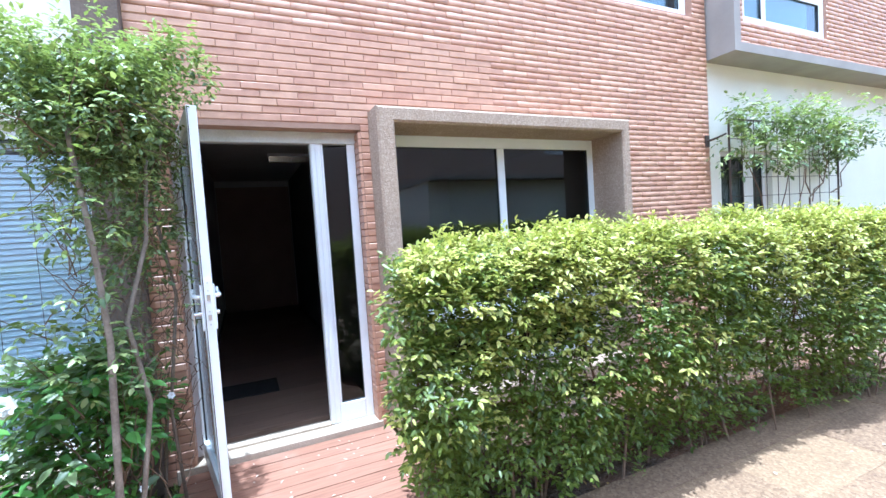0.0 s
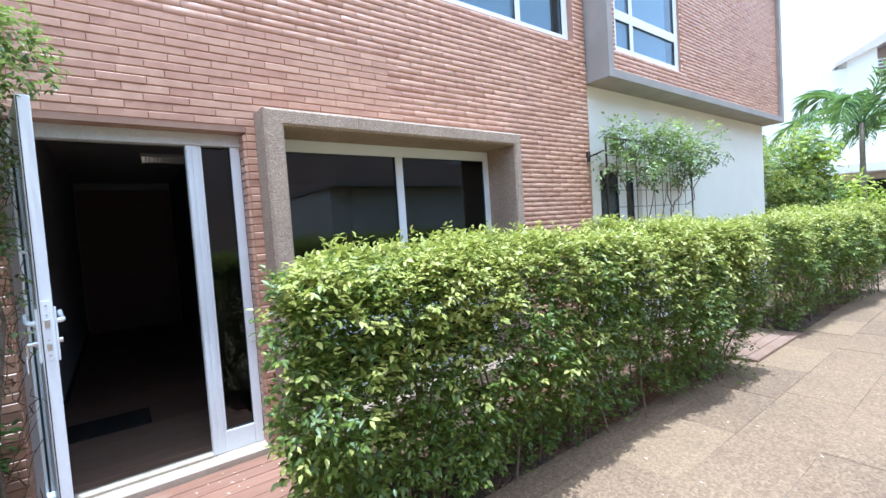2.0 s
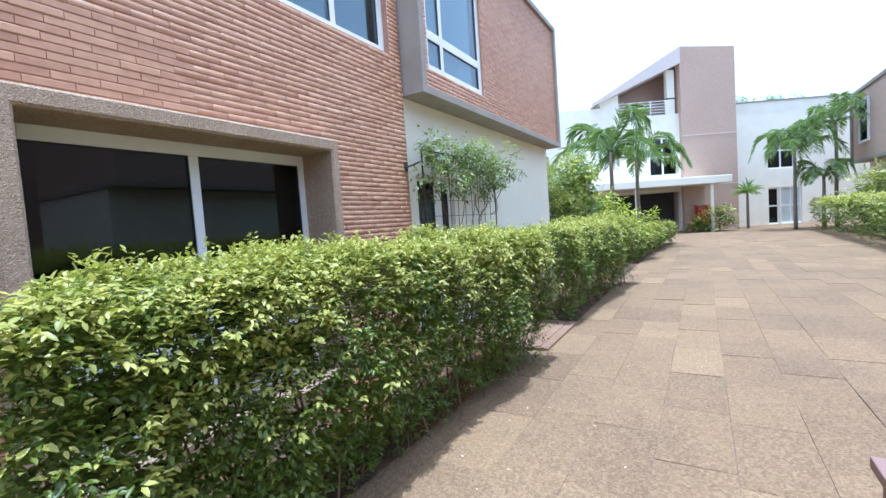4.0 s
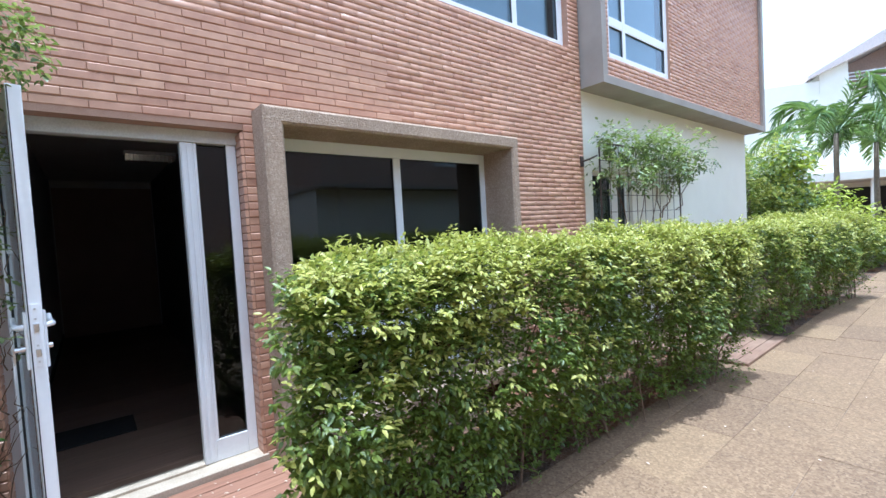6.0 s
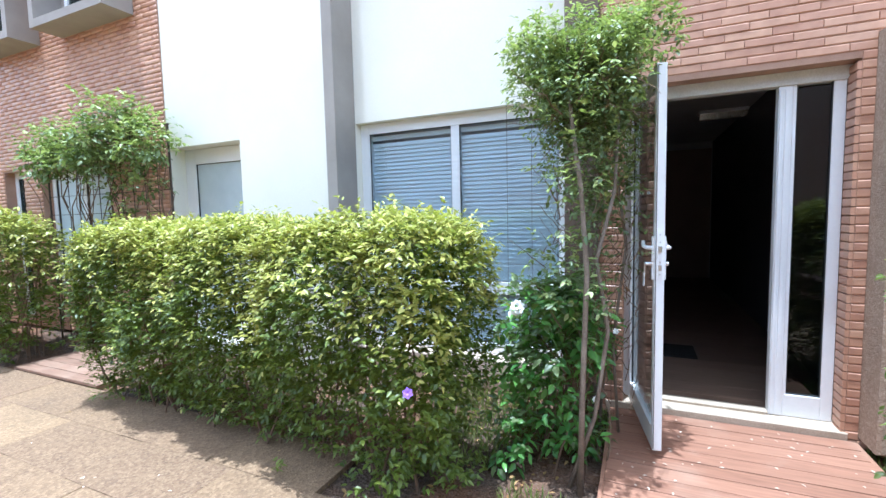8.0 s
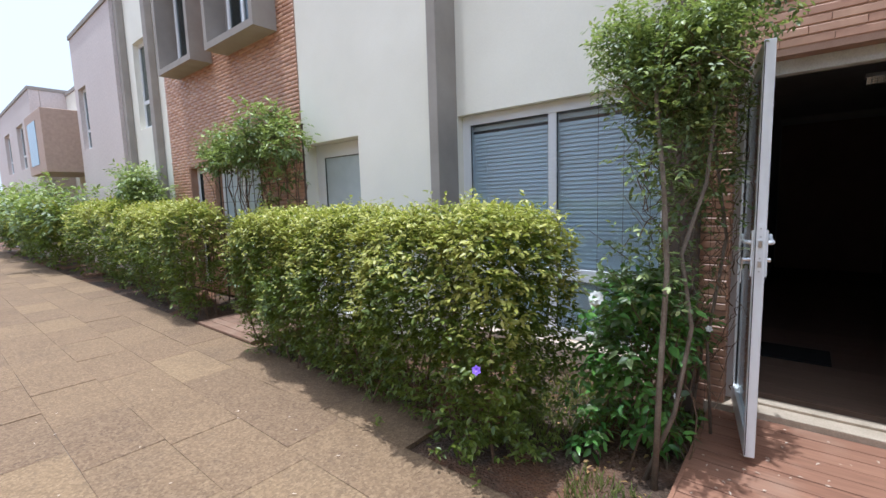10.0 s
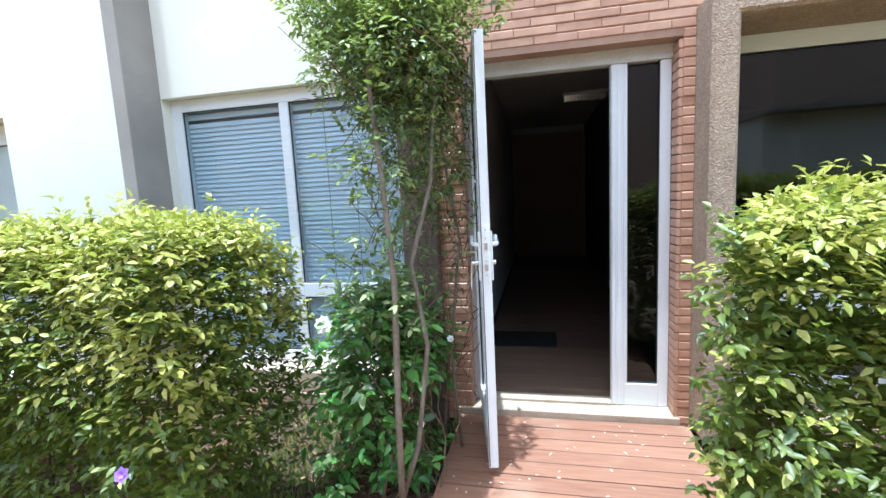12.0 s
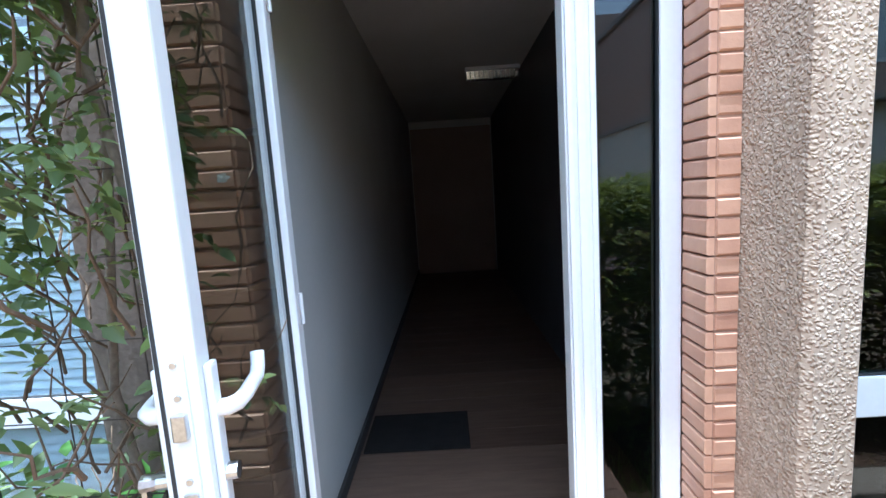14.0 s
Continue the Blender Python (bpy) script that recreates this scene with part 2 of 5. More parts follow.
def slab_mat(name, per_object):
    m, nt, bs = mat(name)
    v = coords(nt)
    if per_object:
        rnd = nt.nodes.new("ShaderNodeObjectInfo").outputs["Random"]
    else:
        rnd = nt.nodes.new("ShaderNodeNewGeometry").outputs["Random Per Island"]
    base = ramp(nt, rnd, [(0.0, (0.13, 0.076, 0.043)), (0.4, (0.175, 0.106, 0.057)), (0.8, (0.205, 0.129, 0.068)), (1.0, (0.285, 0.188, 0.096))])
    n1 = noise_tex(nt, v, 1.1, 5)
    base = mixc(nt, ramp(nt, n1, [(0.35, (0, 0, 0)), (0.75, (0.5, 0.5, 0.5))]), base, (0.275, 0.178, 0.098))
    n3 = noise_tex(nt, v, 0.9, 7, 0.65)
    base = mixc(nt, ramp(nt, n3, [(0.52, (0, 0, 0)), (0.66, (0.55, 0.55, 0.55))]), base, (0.12, 0.075, 0.046))
    vo = node(nt, "ShaderNodeTexVoronoi", Scale=80.0)
    nt.links.new(v, vo.inputs["Vector"])
    grit = ramp(nt, vo.outputs["Color"], [(0.1, (0.095, 0.062, 0.037)), (0.5, (0.215, 0.139, 0.077)), (0.95, (0.39, 0.28, 0.165))])
    col = mixc(nt, 0.45, base, grit)
    n4 = noise_tex(nt, v, 9.0, 6, 0.7)
    col = mixc(nt, ramp(nt, n4, [(0.56, (0, 0, 0)), (0.7, (0.4, 0.4, 0.4))]), col, (0.13, 0.088, 0.058))
    nt.links.new(col, bs.inputs["Base Color"])
    bs.inputs["Roughness"].default_value = 0.9
    bump(nt, bs, vo.outputs["Distance"], 0.5, 0.006)
    return m


M_SLAB = slab_mat("slab", True)
M_SLABS = slab_mat("slabs_joined", False)


# ---- mesh helpers ----
def link(name, me, mats, parent=None, label=""):
    for m in (mats if isinstance(mats, (list, tuple)) else [mats]):
        me.materials.append(m)
    ob = new(name, me)
    if parent is not None:
        ob.parent = parent
    if label:
        ob["label"] = label
    return ob


def part(name, bm, material, parent=None, label="", smooth=False):
    me = bpy.data.meshes.new(name)
    bmesh.ops.recalc_face_normals(bm, faces=bm.faces)
    bm.to_mesh(me)
    bm.free()
    if smooth:
        for p in me.polygons:
            p.use_smooth = True
    return link(name, me, material, parent, label)


def box(bm, x0, x1, y0, y1, z0, z1, bevel=0.0):
    vs = [bm.verts.new(p) for p in ((x0, y0, z0), (x1, y0, z0), (x1, y1, z0), (x0, y1, z0), (x0, y0, z1), (x1, y0, z1), (x1, y1, z1), (x0, y1, z1))]
    fs = [bm.faces.new([vs[i] for i in q]) for q in ((0, 3, 2, 1), (4, 5, 6, 7), (0, 1, 5, 4), (1, 2, 6, 5), (2, 3, 7, 6), (3, 0, 4, 7))]
    if bevel:
        es = list({e for f in fs for e in f.edges})
        bmesh.ops.bevel(bm, geom=es, offset=bevel, segments=2, profile=0.6, affect='EDGES')
    return bm


def boxes(*bs, bevel=0.0):
    bm = bmesh.new()
    for b in bs:
        box(bm, *b, bevel=bevel)
    return bm


def tube(bm, pts, r0, r1, sides=6):
    pts = [Vector(p) for p in pts]
    rings = []
    n = len(pts)
    for i, p in enumerate(pts):
        d = (pts[min(i + 1, n - 1)] - pts[max(i - 1, 0)]).normalized()
        a = d.orthogonal().normalized()
        b = d.cross(a)
        r = r0 + (r1 - r0) * i / (n - 1)
        rings.append([bm.verts.new(p + r * (math.cos(k * math.tau / sides) * a + math.sin(k * math.tau / sides) * b)) for k in range(sides)])
    for q, s in zip(rings, rings[1:]):
        off = min(range(sides), key=lambda o: sum((q[k].co - s[(k + o) % sides].co).length for k in range(sides)))
        for k in range(sides):
            bm.faces.new((q[k], q[(k + 1) % sides], s[(k + 1 + off) % sides], s[(k + off) % sides]))
    bm.faces.new(rings[0][::-1])
    bm.faces.new(rings[-1])
    return bm


def wall_with_holes(bm, x0, x1, y0, y1, z0, z1, holes):
    """A wall along x as one closed shell, cut by rectangles (xa, xb, za, zb)."""
    xs = sorted({x0, x1, *[h[0] for h in holes], *[h[1] for h in holes]})
    zs = sorted({z0, z1, *[max(h[2], z0) for h in holes], *[min(h[3], z1) for h in holes]})
    vs = {}

    def v(i, s, k):
        if (i, s, k) not in vs:
            vs[(i, s, k)] = bm.verts.new((xs[i], (y0, y1)[s], zs[k]))
        return vs[(i, s, k)]

    def solid(i, k):
        if not (0 <= i < len(xs) - 1 and 0 <= k < len(zs) - 1):
            return False
        cx, cz = (xs[i] + xs[i + 1]) / 2, (zs[k] + zs[k + 1]) / 2
        return not any(h[0] < cx < h[1] and h[2] < cz < h[3] for h in holes)

    for i in range(len(xs) - 1):
        for k in range(len(zs) - 1):
            if not solid(i, k):
                continue
            for s in (0, 1):
                bm.faces.new((v(i, s, k), v(i + 1, s, k), v(i + 1, s, k + 1), v(i, s, k + 1)))
            for (di, dk), (p, q) in (((-1, 0), ((i, k), (i, k + 1))), ((1, 0), ((i + 1, k), (i + 1, k + 1))), ((0, -1), ((i, k), (i + 1, k))), ((0, 1), ((i, k + 1), (i + 1, k + 1)))):
                if not solid(i + di, k + dk):
                    bm.faces.new((v(p[0], 0, p[1]), v(q[0], 0, q[1]), v(q[0], 1, q[1]), v(p[0], 1, p[1])))
    return bm


LEAF_U = np.array([0, 0.32, 0.7, 1, 0.7, 0.32, 0.32, 0.7])
LEAF_V = np.array([0, -0.5, -0.36, 0, 0.36, 0.5, 0, 0])
LEAF_W = np.array([0, 0.10, 0.06, -0.06, 0.06, 0.10, 0, 0])
LEAF_F = ((0, 1, 6), (1, 2, 7, 6), (2, 3, 7), (0, 6, 5), (6, 7, 4, 5), (7, 3, 4))
LEAF_COUNT = np.array([len(f) for f in LEAF_F])
LEAF_LOOP = np.concatenate([np.array(f) for f in LEAF_F])


def leaves(name, P, A, N, L, W, mats, which, parent=None, label=""):
    """Many small folded leaves as one mesh: bases P, axes A, normals N, lengths L, widths W, material indices."""
    A = A / np.linalg.norm(A, axis=1, keepdims=True)
    S = np.cross(A, N)
    S /= np.linalg.norm(S, axis=1, keepdims=True) + 1e-9
    N = np.cross(S, A)
    k = len(P)
    V = (P[:, None] + LEAF_U[None, :, None] * (A * L[:, None])[:, None] + LEAF_V[None, :, None] * (S * W[:, None])[:, None]
         + LEAF_W[None, :, None] * (N * L[:, None])[:, None])
    me = bpy.data.meshes.new(name)
    me.vertices.add(k * 8)
    me.vertices.foreach_set("co", V.reshape(-1).astype(np.float32))
    loops = (LEAF_LOOP[None] + 8 * np.arange(k)[:, None]).reshape(-1)
    me.loops.add(len(loops))
    me.loops.foreach_set("vertex_index", loops.astype(np.int32))
    counts = np.tile(LEAF_COUNT, k)
    me.polygons.add(len(counts))
    me.polygons.foreach_set("loop_start", np.concatenate([[0], np.cumsum(counts)[:-1]]).astype(np.int32))
    me.polygons.foreach_set("material_index", np.repeat(which, len(LEAF_F)).astype(np.int32))
    me.update(calc_edges=True)
    ob = link(name, me, mats, parent, label)
    ob["kind"] = "stuff"
    return ob


def thing(name, at, label, category, group="", kind=""):
    ob = new(name)
    ob.location = at
    ob.empty_display_size = 0.1
    bpy.context.view_layer.update()
    return tagged(ob, label, category, group, kind)


def under(ob, parent):
    """Parent a mesh built in world coordinates to an empty that stands elsewhere."""
    ob.parent = parent
    ob.matrix_parent_inverse = Matrix.Translation(parent.location).inverted()
    return ob


def wpart(name, bm, material, parent, label="", smooth=False):
    return under(part(name, bm, material, None, label, smooth), parent)


# ---- ground ----
bm = bmesh.new()
bmesh.ops.create_grid(bm, x_segments=8, y_segments=8, size=400)
ground = part("ground", bm, M_SOIL)
ground.location.z = -0.03
tagged(ground, "bare reddish-brown soil ground around the paving", "ground", kind="structure")

# ---- brick house front ----
DOOR = (-1.2, 0.0, 0.0, 2.2)
BOXW = (0.12, 2.38, 0.1, 2.28)
UPW = (0.9, 3.605, 3.488, 4.95)
TOP = 6.2
YB = -0.12
wall_front = part("wall_front", wall_with_holes(bmesh.new(), -1.36, 3.8, YB + 0.006, 0.16, 0.0, TOP, [DOOR, BOXW, UPW]), M_MORTAR)
tagged(wall_front, "red-brown brick front wall with thin courses and recessed joints", "wall", kind="structure")


def brick_mesh(name, w, h=0.0442, d=0.02, material=M_BRICK):
    """A brick slip: chamfered front, origin at the middle of its back."""
    bm = bmesh.new()
    c, cx = 0.0045, 0.0015
    back = [bm.verts.new((sx * w / 2, 0, sz * h / 2)) for sx, sz in ((-1, -1), (1, -1), (1, 1), (-1, 1))]
    mid = [bm.verts.new((sx * w / 2, -d + c, sz * h / 2)) for sx, sz in ((-1, -1), (1, -1), (1, 1), (-1, 1))]
    fr = [bm.verts.new((sx * (w / 2 - cx), -d, sz * (h / 2 - c))) for sx, sz in ((-1, -1), (1, -1), (1, 1), (-1, 1))]
    for a, b in ((back, mid), (mid, fr)):
        for k in range(4):
            bm.faces.new((a[k], a[(k + 1) % 4], b[(k + 1) % 4], b[k]))
    bm.faces.new(fr)
    me = bpy.data.meshes.new(name)
    bmesh.ops.recalc_face_normals(bm, faces=bm.faces)
    bm.to_mesh(me)
    bm.free()
    if material:
        me.materials.append(material)
    return me


PITCH, LEN, JOINT = 0.0497, 0.235, 0.002


def brick_runs(x0, x1, z0, z1, holes, rng):
    """(x middle, z middle, width) of the bricks of a running bond, cut at the ends and at the openings."""
    out = []
    for r in range(int((z1 - z0) / PITCH)):
        z = z0 + (r + 0.5) * PITCH
        cuts = sorted([(h[0], h[1]) for h in holes if h[2] - 0.01 < z < h[3] + 0.012])
        spans, a = [], x0
        for h in cuts:
            spans.append((a, h[0]))
            a = h[1]
        spans.append((a, x1))
        for a, b in spans:
            if 0.03 < b - a < 0.2:
                out.append(((a + b) / 2, z, b - a - 0.002))
                continue
            x = x0 + ((r % 2) * 0.5 + 0.06 * math.sin(r * 2.1)) * LEN - LEN
            while x < b:
                p, q = max(a, x), min(b, x + LEN)
                if q - p > 0.025:
                    out.append(((p + q) / 2, z, q - p - JOINT))
                x += LEN
    return out


def joined_bricks(name, items, y, parent, material=M_BRICKS, d=0.02, seed=3):
    """Bricks as one mesh, from numpy."""
    rng = np.random.default_rng(seed)
    n = len(items)
    I = np.array(items)
    h, c = 0.0438, 0.0045
    sx = np.array([-1, 1, 1, -1]) / 2
    sz = np.array([-1, -1, 1, 1]) / 2
    proud = rng.normal(0, 0.0012, n)
    V = np.zeros((n, 12, 3))
    for k, (yy, cc) in enumerate(((0, 0), (-d + c, 0), (-d, c))):
        V[:, 4 * k:4 * k + 4, 0] = I[:, 0, None] + sx * (I[:, 2, None] - 0.7 * cc)
        V[:, 4 * k:4 * k + 4, 1] = y + yy - (proud[:, None] if k else 0)
        V[:, 4 * k:4 * k + 4, 2] = I[:, 1, None] + sz * (h - 2 * cc) + rng.normal(0, 0.0006, n)[:, None]
    F = []
    for a in (0, 4):
        for k in range(4):
            F.append((a + k, a + (k + 1) % 4, a + 4 + (k + 1) % 4, a + 4 + k))
    F.append((8, 9, 10, 11))
    F = np.array(F)
    me = bpy.data.meshes.new(name)
    loops = (F.reshape(-1)[None] + 12 * np.arange(n)[:, None]).reshape(-1)
    me.vertices.add(n * 12)
    me.vertices.foreach_set("co", V.reshape(-1).astype(np.float32))
    me.loops.add(len(loops))
    me.loops.foreach_set("vertex_index", loops.astype(np.int32))
    me.polygons.add(n * 9)
    me.polygons.foreach_set("loop_start", (4 * np.arange(n * 9)).astype(np.int32))
    me.update(calc_edges=True)
    ob = link(name, me, material, parent)
    ob["kind"] = "stuff"
    return ob


# ---- door with its frame and sidelight ----
door_1 = thing("door_1", (-0.6, 0.03, 0.09), "white framed glass door standing open beside a narrow sidelight", "door", kind="structure")
wpart("head", boxes((-1.2, 0.0, -0.01, 0.07, 2.12, 2.2), bevel=0.006), M_PVC_WORN, door_1, "weathered grey-white head")
wpart("jamb", boxes((-1.2, -1.135, 0.0, 0.07, 0.09, 2.12), bevel=0.006), M_PVC, door_1)
bm = boxes((-0.342, -0.27, 0.0, 0.07, 0.09, 2.12), bevel=0.006)
box(bm, -0.337, -0.32, -0.012, 0.0, 0.1, 2.1, bevel=0.003)
box(bm, -0.308, -0.284, -0.007, 0.0, 0.1, 2.1, bevel=0.003)
wpart("mullion", bm, M_PVC, door_1)
side = wpart("sidelight_frame", boxes((-0.27, -0.252, 0.004, 0.066, 0.23, 2.12), (-0.08, -0.021, 0.004, 0.066, 0.09, 2.12), (-0.27, -0.08, 0.004, 0.066, 0.09, 0.23), bevel=0.005), M_PVC, door_1)
wpart("gasket", boxes((-0.252, -0.248, 0.012, 0.04, 0.23, 2.12), (-0.084, -0.08, 0.012, 0.04, 0.23, 2.12), (-0.248, -0.084, 0.012, 0.04, 0.23, 0.236)), M_GASKET, side)
wpart("pane", boxes((-0.248, -0.084, 0.025, 0.031, 0.236, 2.104)), M_GLASS, side).visible_shadow = False
sill = part("door_sill", boxes((-1.3, 0.012, -0.132, 0.12, 0.0, 0.088), bevel=0.006), M_SILL)
tagged(sill, "pale stone door sill with worn front edge", "sill", kind="structure")
rail_ob = wpart("threshold_track", boxes((-1.135, -0.343, -0.012, 0.06, 0.0885, 0.105), bevel=0.003), M_SILL, door_1)

# open leaf: local x runs from the hinge to the free edge, y is its thickness
LEAFW, LZ0, LZ1 = 0.735, 0.095, 2.145
leaf = part("leaf", boxes((0.0, 0.045, -0.024, 0.024, LZ0, LZ1), (LEAFW - 0.042, LEAFW, -0.024, 0.024, LZ0, LZ1),
                          (0.045, LEAFW - 0.042, -0.023, 0.023, LZ0, LZ0 + 0.12), (0.045, LEAFW - 0.042, -0.023, 0.023, LZ1 - 0.1, LZ1), bevel=0.005), M_PVC, None, "white PVC leaf")
leaf.parent = door_1
leaf.matrix_parent_inverse = Matrix.Translation(door_1.location).inverted()
leaf.matrix_basis = pose(-1.135, -0.02, 0, 0, 0, math.degrees(math.atan2(-0.70, 0.129)))


def leafpart(name, bm, material, label="", smooth=False):
    return part(name, bm, material, leaf, label, smooth)


leafpart("pane", boxes((0.045, LEAFW - 0.042, -0.006, 0.0, LZ0 + 0.12, LZ1 - 0.1)), M_DOORGLASS).visible_shadow = False
leafpart("gasket", boxes((0.045, 0.049, -0.011, 0.005, LZ0 + 0.12, LZ1 - 0.1), (LEAFW - 0.046, LEAFW - 0.042, -0.011, 0.005, LZ0 + 0.12, LZ1 - 0.1)), M_GASKET)
leafpart("edge_seal", boxes((LEAFW - 0.0005, LEAFW + 0.002, -0.021, -0.017, LZ0 + 0.01, LZ1 - 0.01)), M_GASKET)
HZ = 1.2
leafpart("lock_plate", boxes((LEAFW, LEAFW + 0.004, -0.011, 0.011, HZ - 0.16, HZ + 0.09), bevel=0.001), M_PVC, "white lock faceplate")
for dz in (0.07, 0.03, -0.075, -0.14):
    b = bmesh.new()
    tube(b, [(LEAFW + 0.003, 0, HZ + dz), (LEAFW + 0.007, 0, HZ + dz)], 0.004, 0.004, 8)
    leafpart("screw", b, M_STEEL)
leafpart("latch", boxes((LEAFW + 0.002, LEAFW + 0.014, -0.008, 0.008, HZ - 0.02, HZ + 0.012), bevel=0.002), M_STEEL)
leafpart("bolt", boxes((LEAFW + 0.002, LEAFW + 0.008, -0.008, 0.008, HZ - 0.12, HZ - 0.09), bevel=0.002), M_STEEL)
for s in (1, -1):
    b = boxes((LEAFW - 0.036, LEAFW - 0.012, *sorted((s * 0.024, s * 0.034)), HZ - 0.17, HZ + 0.06), bevel=0.004)
    leafpart("back_plate", b, M_PVC)
    b = bmesh.new()
    tube(b, [(LEAFW - 0.024, s * 0.031, HZ), (LEAFW - 0.024, s * 0.044, HZ), (LEAFW - 0.034, s * 0.053, HZ), (LEAFW - 0.055, s * 0.056, HZ), (LEAFW - 0.115, s * 0.057, HZ + 0.002), (LEAFW - 0.13, s * 0.056, HZ + 0.012), (LEAFW - 0.138, s * 0.055, HZ + 0.03)], 0.011, 0.010, 10)
    leafpart("handle", b, M_PVC, "white lever handle", True)
    b = bmesh.new()
    tube(b, [(LEAFW - 0.024, s * 0.031, HZ - 0.085), (LEAFW - 0.024, s * 0.047, HZ - 0.085)], 0.011, 0.011, 12)
    leafpart("cylinder", b, M_STEEL)
b = bmesh.new()
tube(b, [(LEAFW - 0.024, -0.046, HZ - 0.085), (LEAFW - 0.024, -0.066, HZ - 0.085)], 0.009, 0.011, 8)
box(b, LEAFW - 0.036, LEAFW - 0.026, -0.07, -0.064, HZ - 0.14, HZ - 0.08)
leafpart("key", b, M_STEEL)
leafpart("key_tag", boxes((LEAFW - 0.046, LEAFW - 0.014, -0.073, -0.069, HZ - 0.205, HZ - 0.135), bevel=0.001), M_PVC, "small white plastic key tag")
for hz in (0.35, 1.1, 1.95):
    b = bmesh.new()
    tube(b, [(-0.012, 0.028, hz), (-0.012, 0.028, hz + 0.09)], 0.006, 0.006, 8)
    leafpart("hinge", b, M_PVC)

# ---- roughcast window surround ----
bm = bmesh.new()
ox0, ox1, oz0, oz1, ix0, ix1, iz1, yf = 0.062, 2.4, 0.07, 2.322, 0.187, 2.31, 2.212, -0.335
outer = [(ox0, oz0), (ox1, oz0), (ox1, oz1), (ox0, oz1)]
inner = [(ix0, 0.21), (ix1, 0.21), (ix1, iz1), (ix0, iz1)]
c = 0.016


def grown(q, s):
    return [(q[0][0] - s, q[0][1] - s), (q[1][0] + s, q[1][1] - s), (q[2][0] + s, q[2][1] + s), (q[3][0] - s, q[3][1] + s)]


loops = [[bm.verts.new((x, y, z)) for x, z in q] for q, y in ((outer, -0.111), (outer, yf + c), (grown(outer, -c), yf), (grown(inner, c), yf), (inner, yf + c), (inner, 0.14))]
for p, q in zip(loops, loops[1:]):
    for k in range(4):
        bm.faces.new((p[k], p[(k + 1) % 4], q[(k + 1) % 4], q[k]))
surround = part("window_surround", bm, M_ROUGH)
tagged(surround, "projecting roughcast brown-grey surround round the ground floor window", "window surround", kind="structure")


def framed_window(name, x0, x1, z0, z1, y, mullions, transoms, label, fw=0.07, glass=M_GLASS, pvc=M_PVC, depth=0.06, head=None):
    """A fixed window: outer frame, mullions at x, transoms (z0, z1), a pane in every field."""
    w = thing(name, ((x0 + x1) / 2, y, z0), label, "window", kind="structure")
    hd = head or fw
    wpart("window_frame", boxes((x0, x0 + fw, y, y + depth, z0, z1), (x1 - fw, x1, y, y + depth, z0, z1), (x0 + fw, x1 - fw, y, y + depth, z0, z0 + fw), (x0 + fw, x1 - fw, y, y + depth, z1 - hd, z1), bevel=0.005), pvc, w)
    for a, b in mullions:
        wpart("mullion", boxes((a, b, y + 0.002, y + depth - 0.002, z0 + fw, z1 - hd), bevel=0.005), pvc, w)
    xs = [x0 + fw] + [v for m in mullions for v in m] + [x1 - fw]
    zs = [z0 + fw] + [v for m in transoms for v in m] + [z1 - hd]
    for a, b in zip(xs[::2], xs[1::2]):
        for c, d in transoms:
            wpart("transom", boxes((a, b, y + 0.003, y + depth - 0.003, c, d), bevel=0.005), pvc, w)
        for c, d in zip(zs[::2], zs[1::2]):
            wpart("pane", boxes((a, b, y + 0.025, y + 0.031, c, d)), glass, w).visible_shadow = False
            wpart("gasket", boxes((a, a + 0.005, y + 0.012, y + 0.024, c, d), (b - 0.005, b, y + 0.012, y + 0.024, c, d), (a + 0.005, b - 0.005, y + 0.012, y + 0.024, c, c + 0.005), (a + 0.005, b - 0.005, y + 0.012, y + 0.024, d - 0.005, d)), M_GASKET, w)
    return w


window_1 = framed_window("window_1", 0.205, 2.34, 0.214, 2.21, 0.05, [(1.235, 1.305)], [(0.68, 0.81)], "white framed window of dark glass in roughcast surround", 0.09, head=0.09)
window_2 = framed_window("window_2", UPW[0], UPW[1], UPW[2], UPW[3], -0.04, [(1.85, 1.92), (2.75, 2.82)], [], "white framed upper floor window with pale blinds", 0.09, glass=M_GREYGLASS)
for a, b in ((0.99, 1.85), (1.92, 2.75), (2.82, 3.4)):
    wpart("roller_blind", boxes((a + 0.01, b - 0.01, 0.02, 0.024, UPW[2] + 0.1, UPW[3] - 0.1)), M_SLAT, window_2, "pale blue blind behind the pane")

# ---- hallway behind the door ----
floor_in = part("floor", boxes((-1.35, 3.75, 0.12, 6.1, -0.02, 0.118)), M_LAMINATE)
tagged(floor_in, "dark brown laminate floor of the hallway", "floor", kind="structure")
# Only the right wall carries its shade as colour; the others use room paint.
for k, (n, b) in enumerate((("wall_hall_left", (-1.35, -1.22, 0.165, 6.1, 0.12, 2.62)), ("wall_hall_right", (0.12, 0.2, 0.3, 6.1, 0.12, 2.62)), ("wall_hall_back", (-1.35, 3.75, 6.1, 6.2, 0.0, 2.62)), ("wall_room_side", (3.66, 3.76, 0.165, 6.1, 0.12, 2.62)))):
    tagged(part(n, boxes(b), M_HALLSHADE if n == "wall_hall_right" else M_ROOM), "plain painted inner wall in deep shade", "wall", kind="structure")
tagged(part("ceiling", boxes((-1.35, 3.76, 0.165, 6.2, 2.62, 2.75)), M_ROOM), "plain white hall ceiling in shade", "ceiling", kind="structure")
tagged(part("baseboard", boxes((-1.22, -1.205, 0.17, 6.1, 0.12, 0.19)), M_DARK), "dark baseboard along the hall wall", "baseboard", kind="structure")
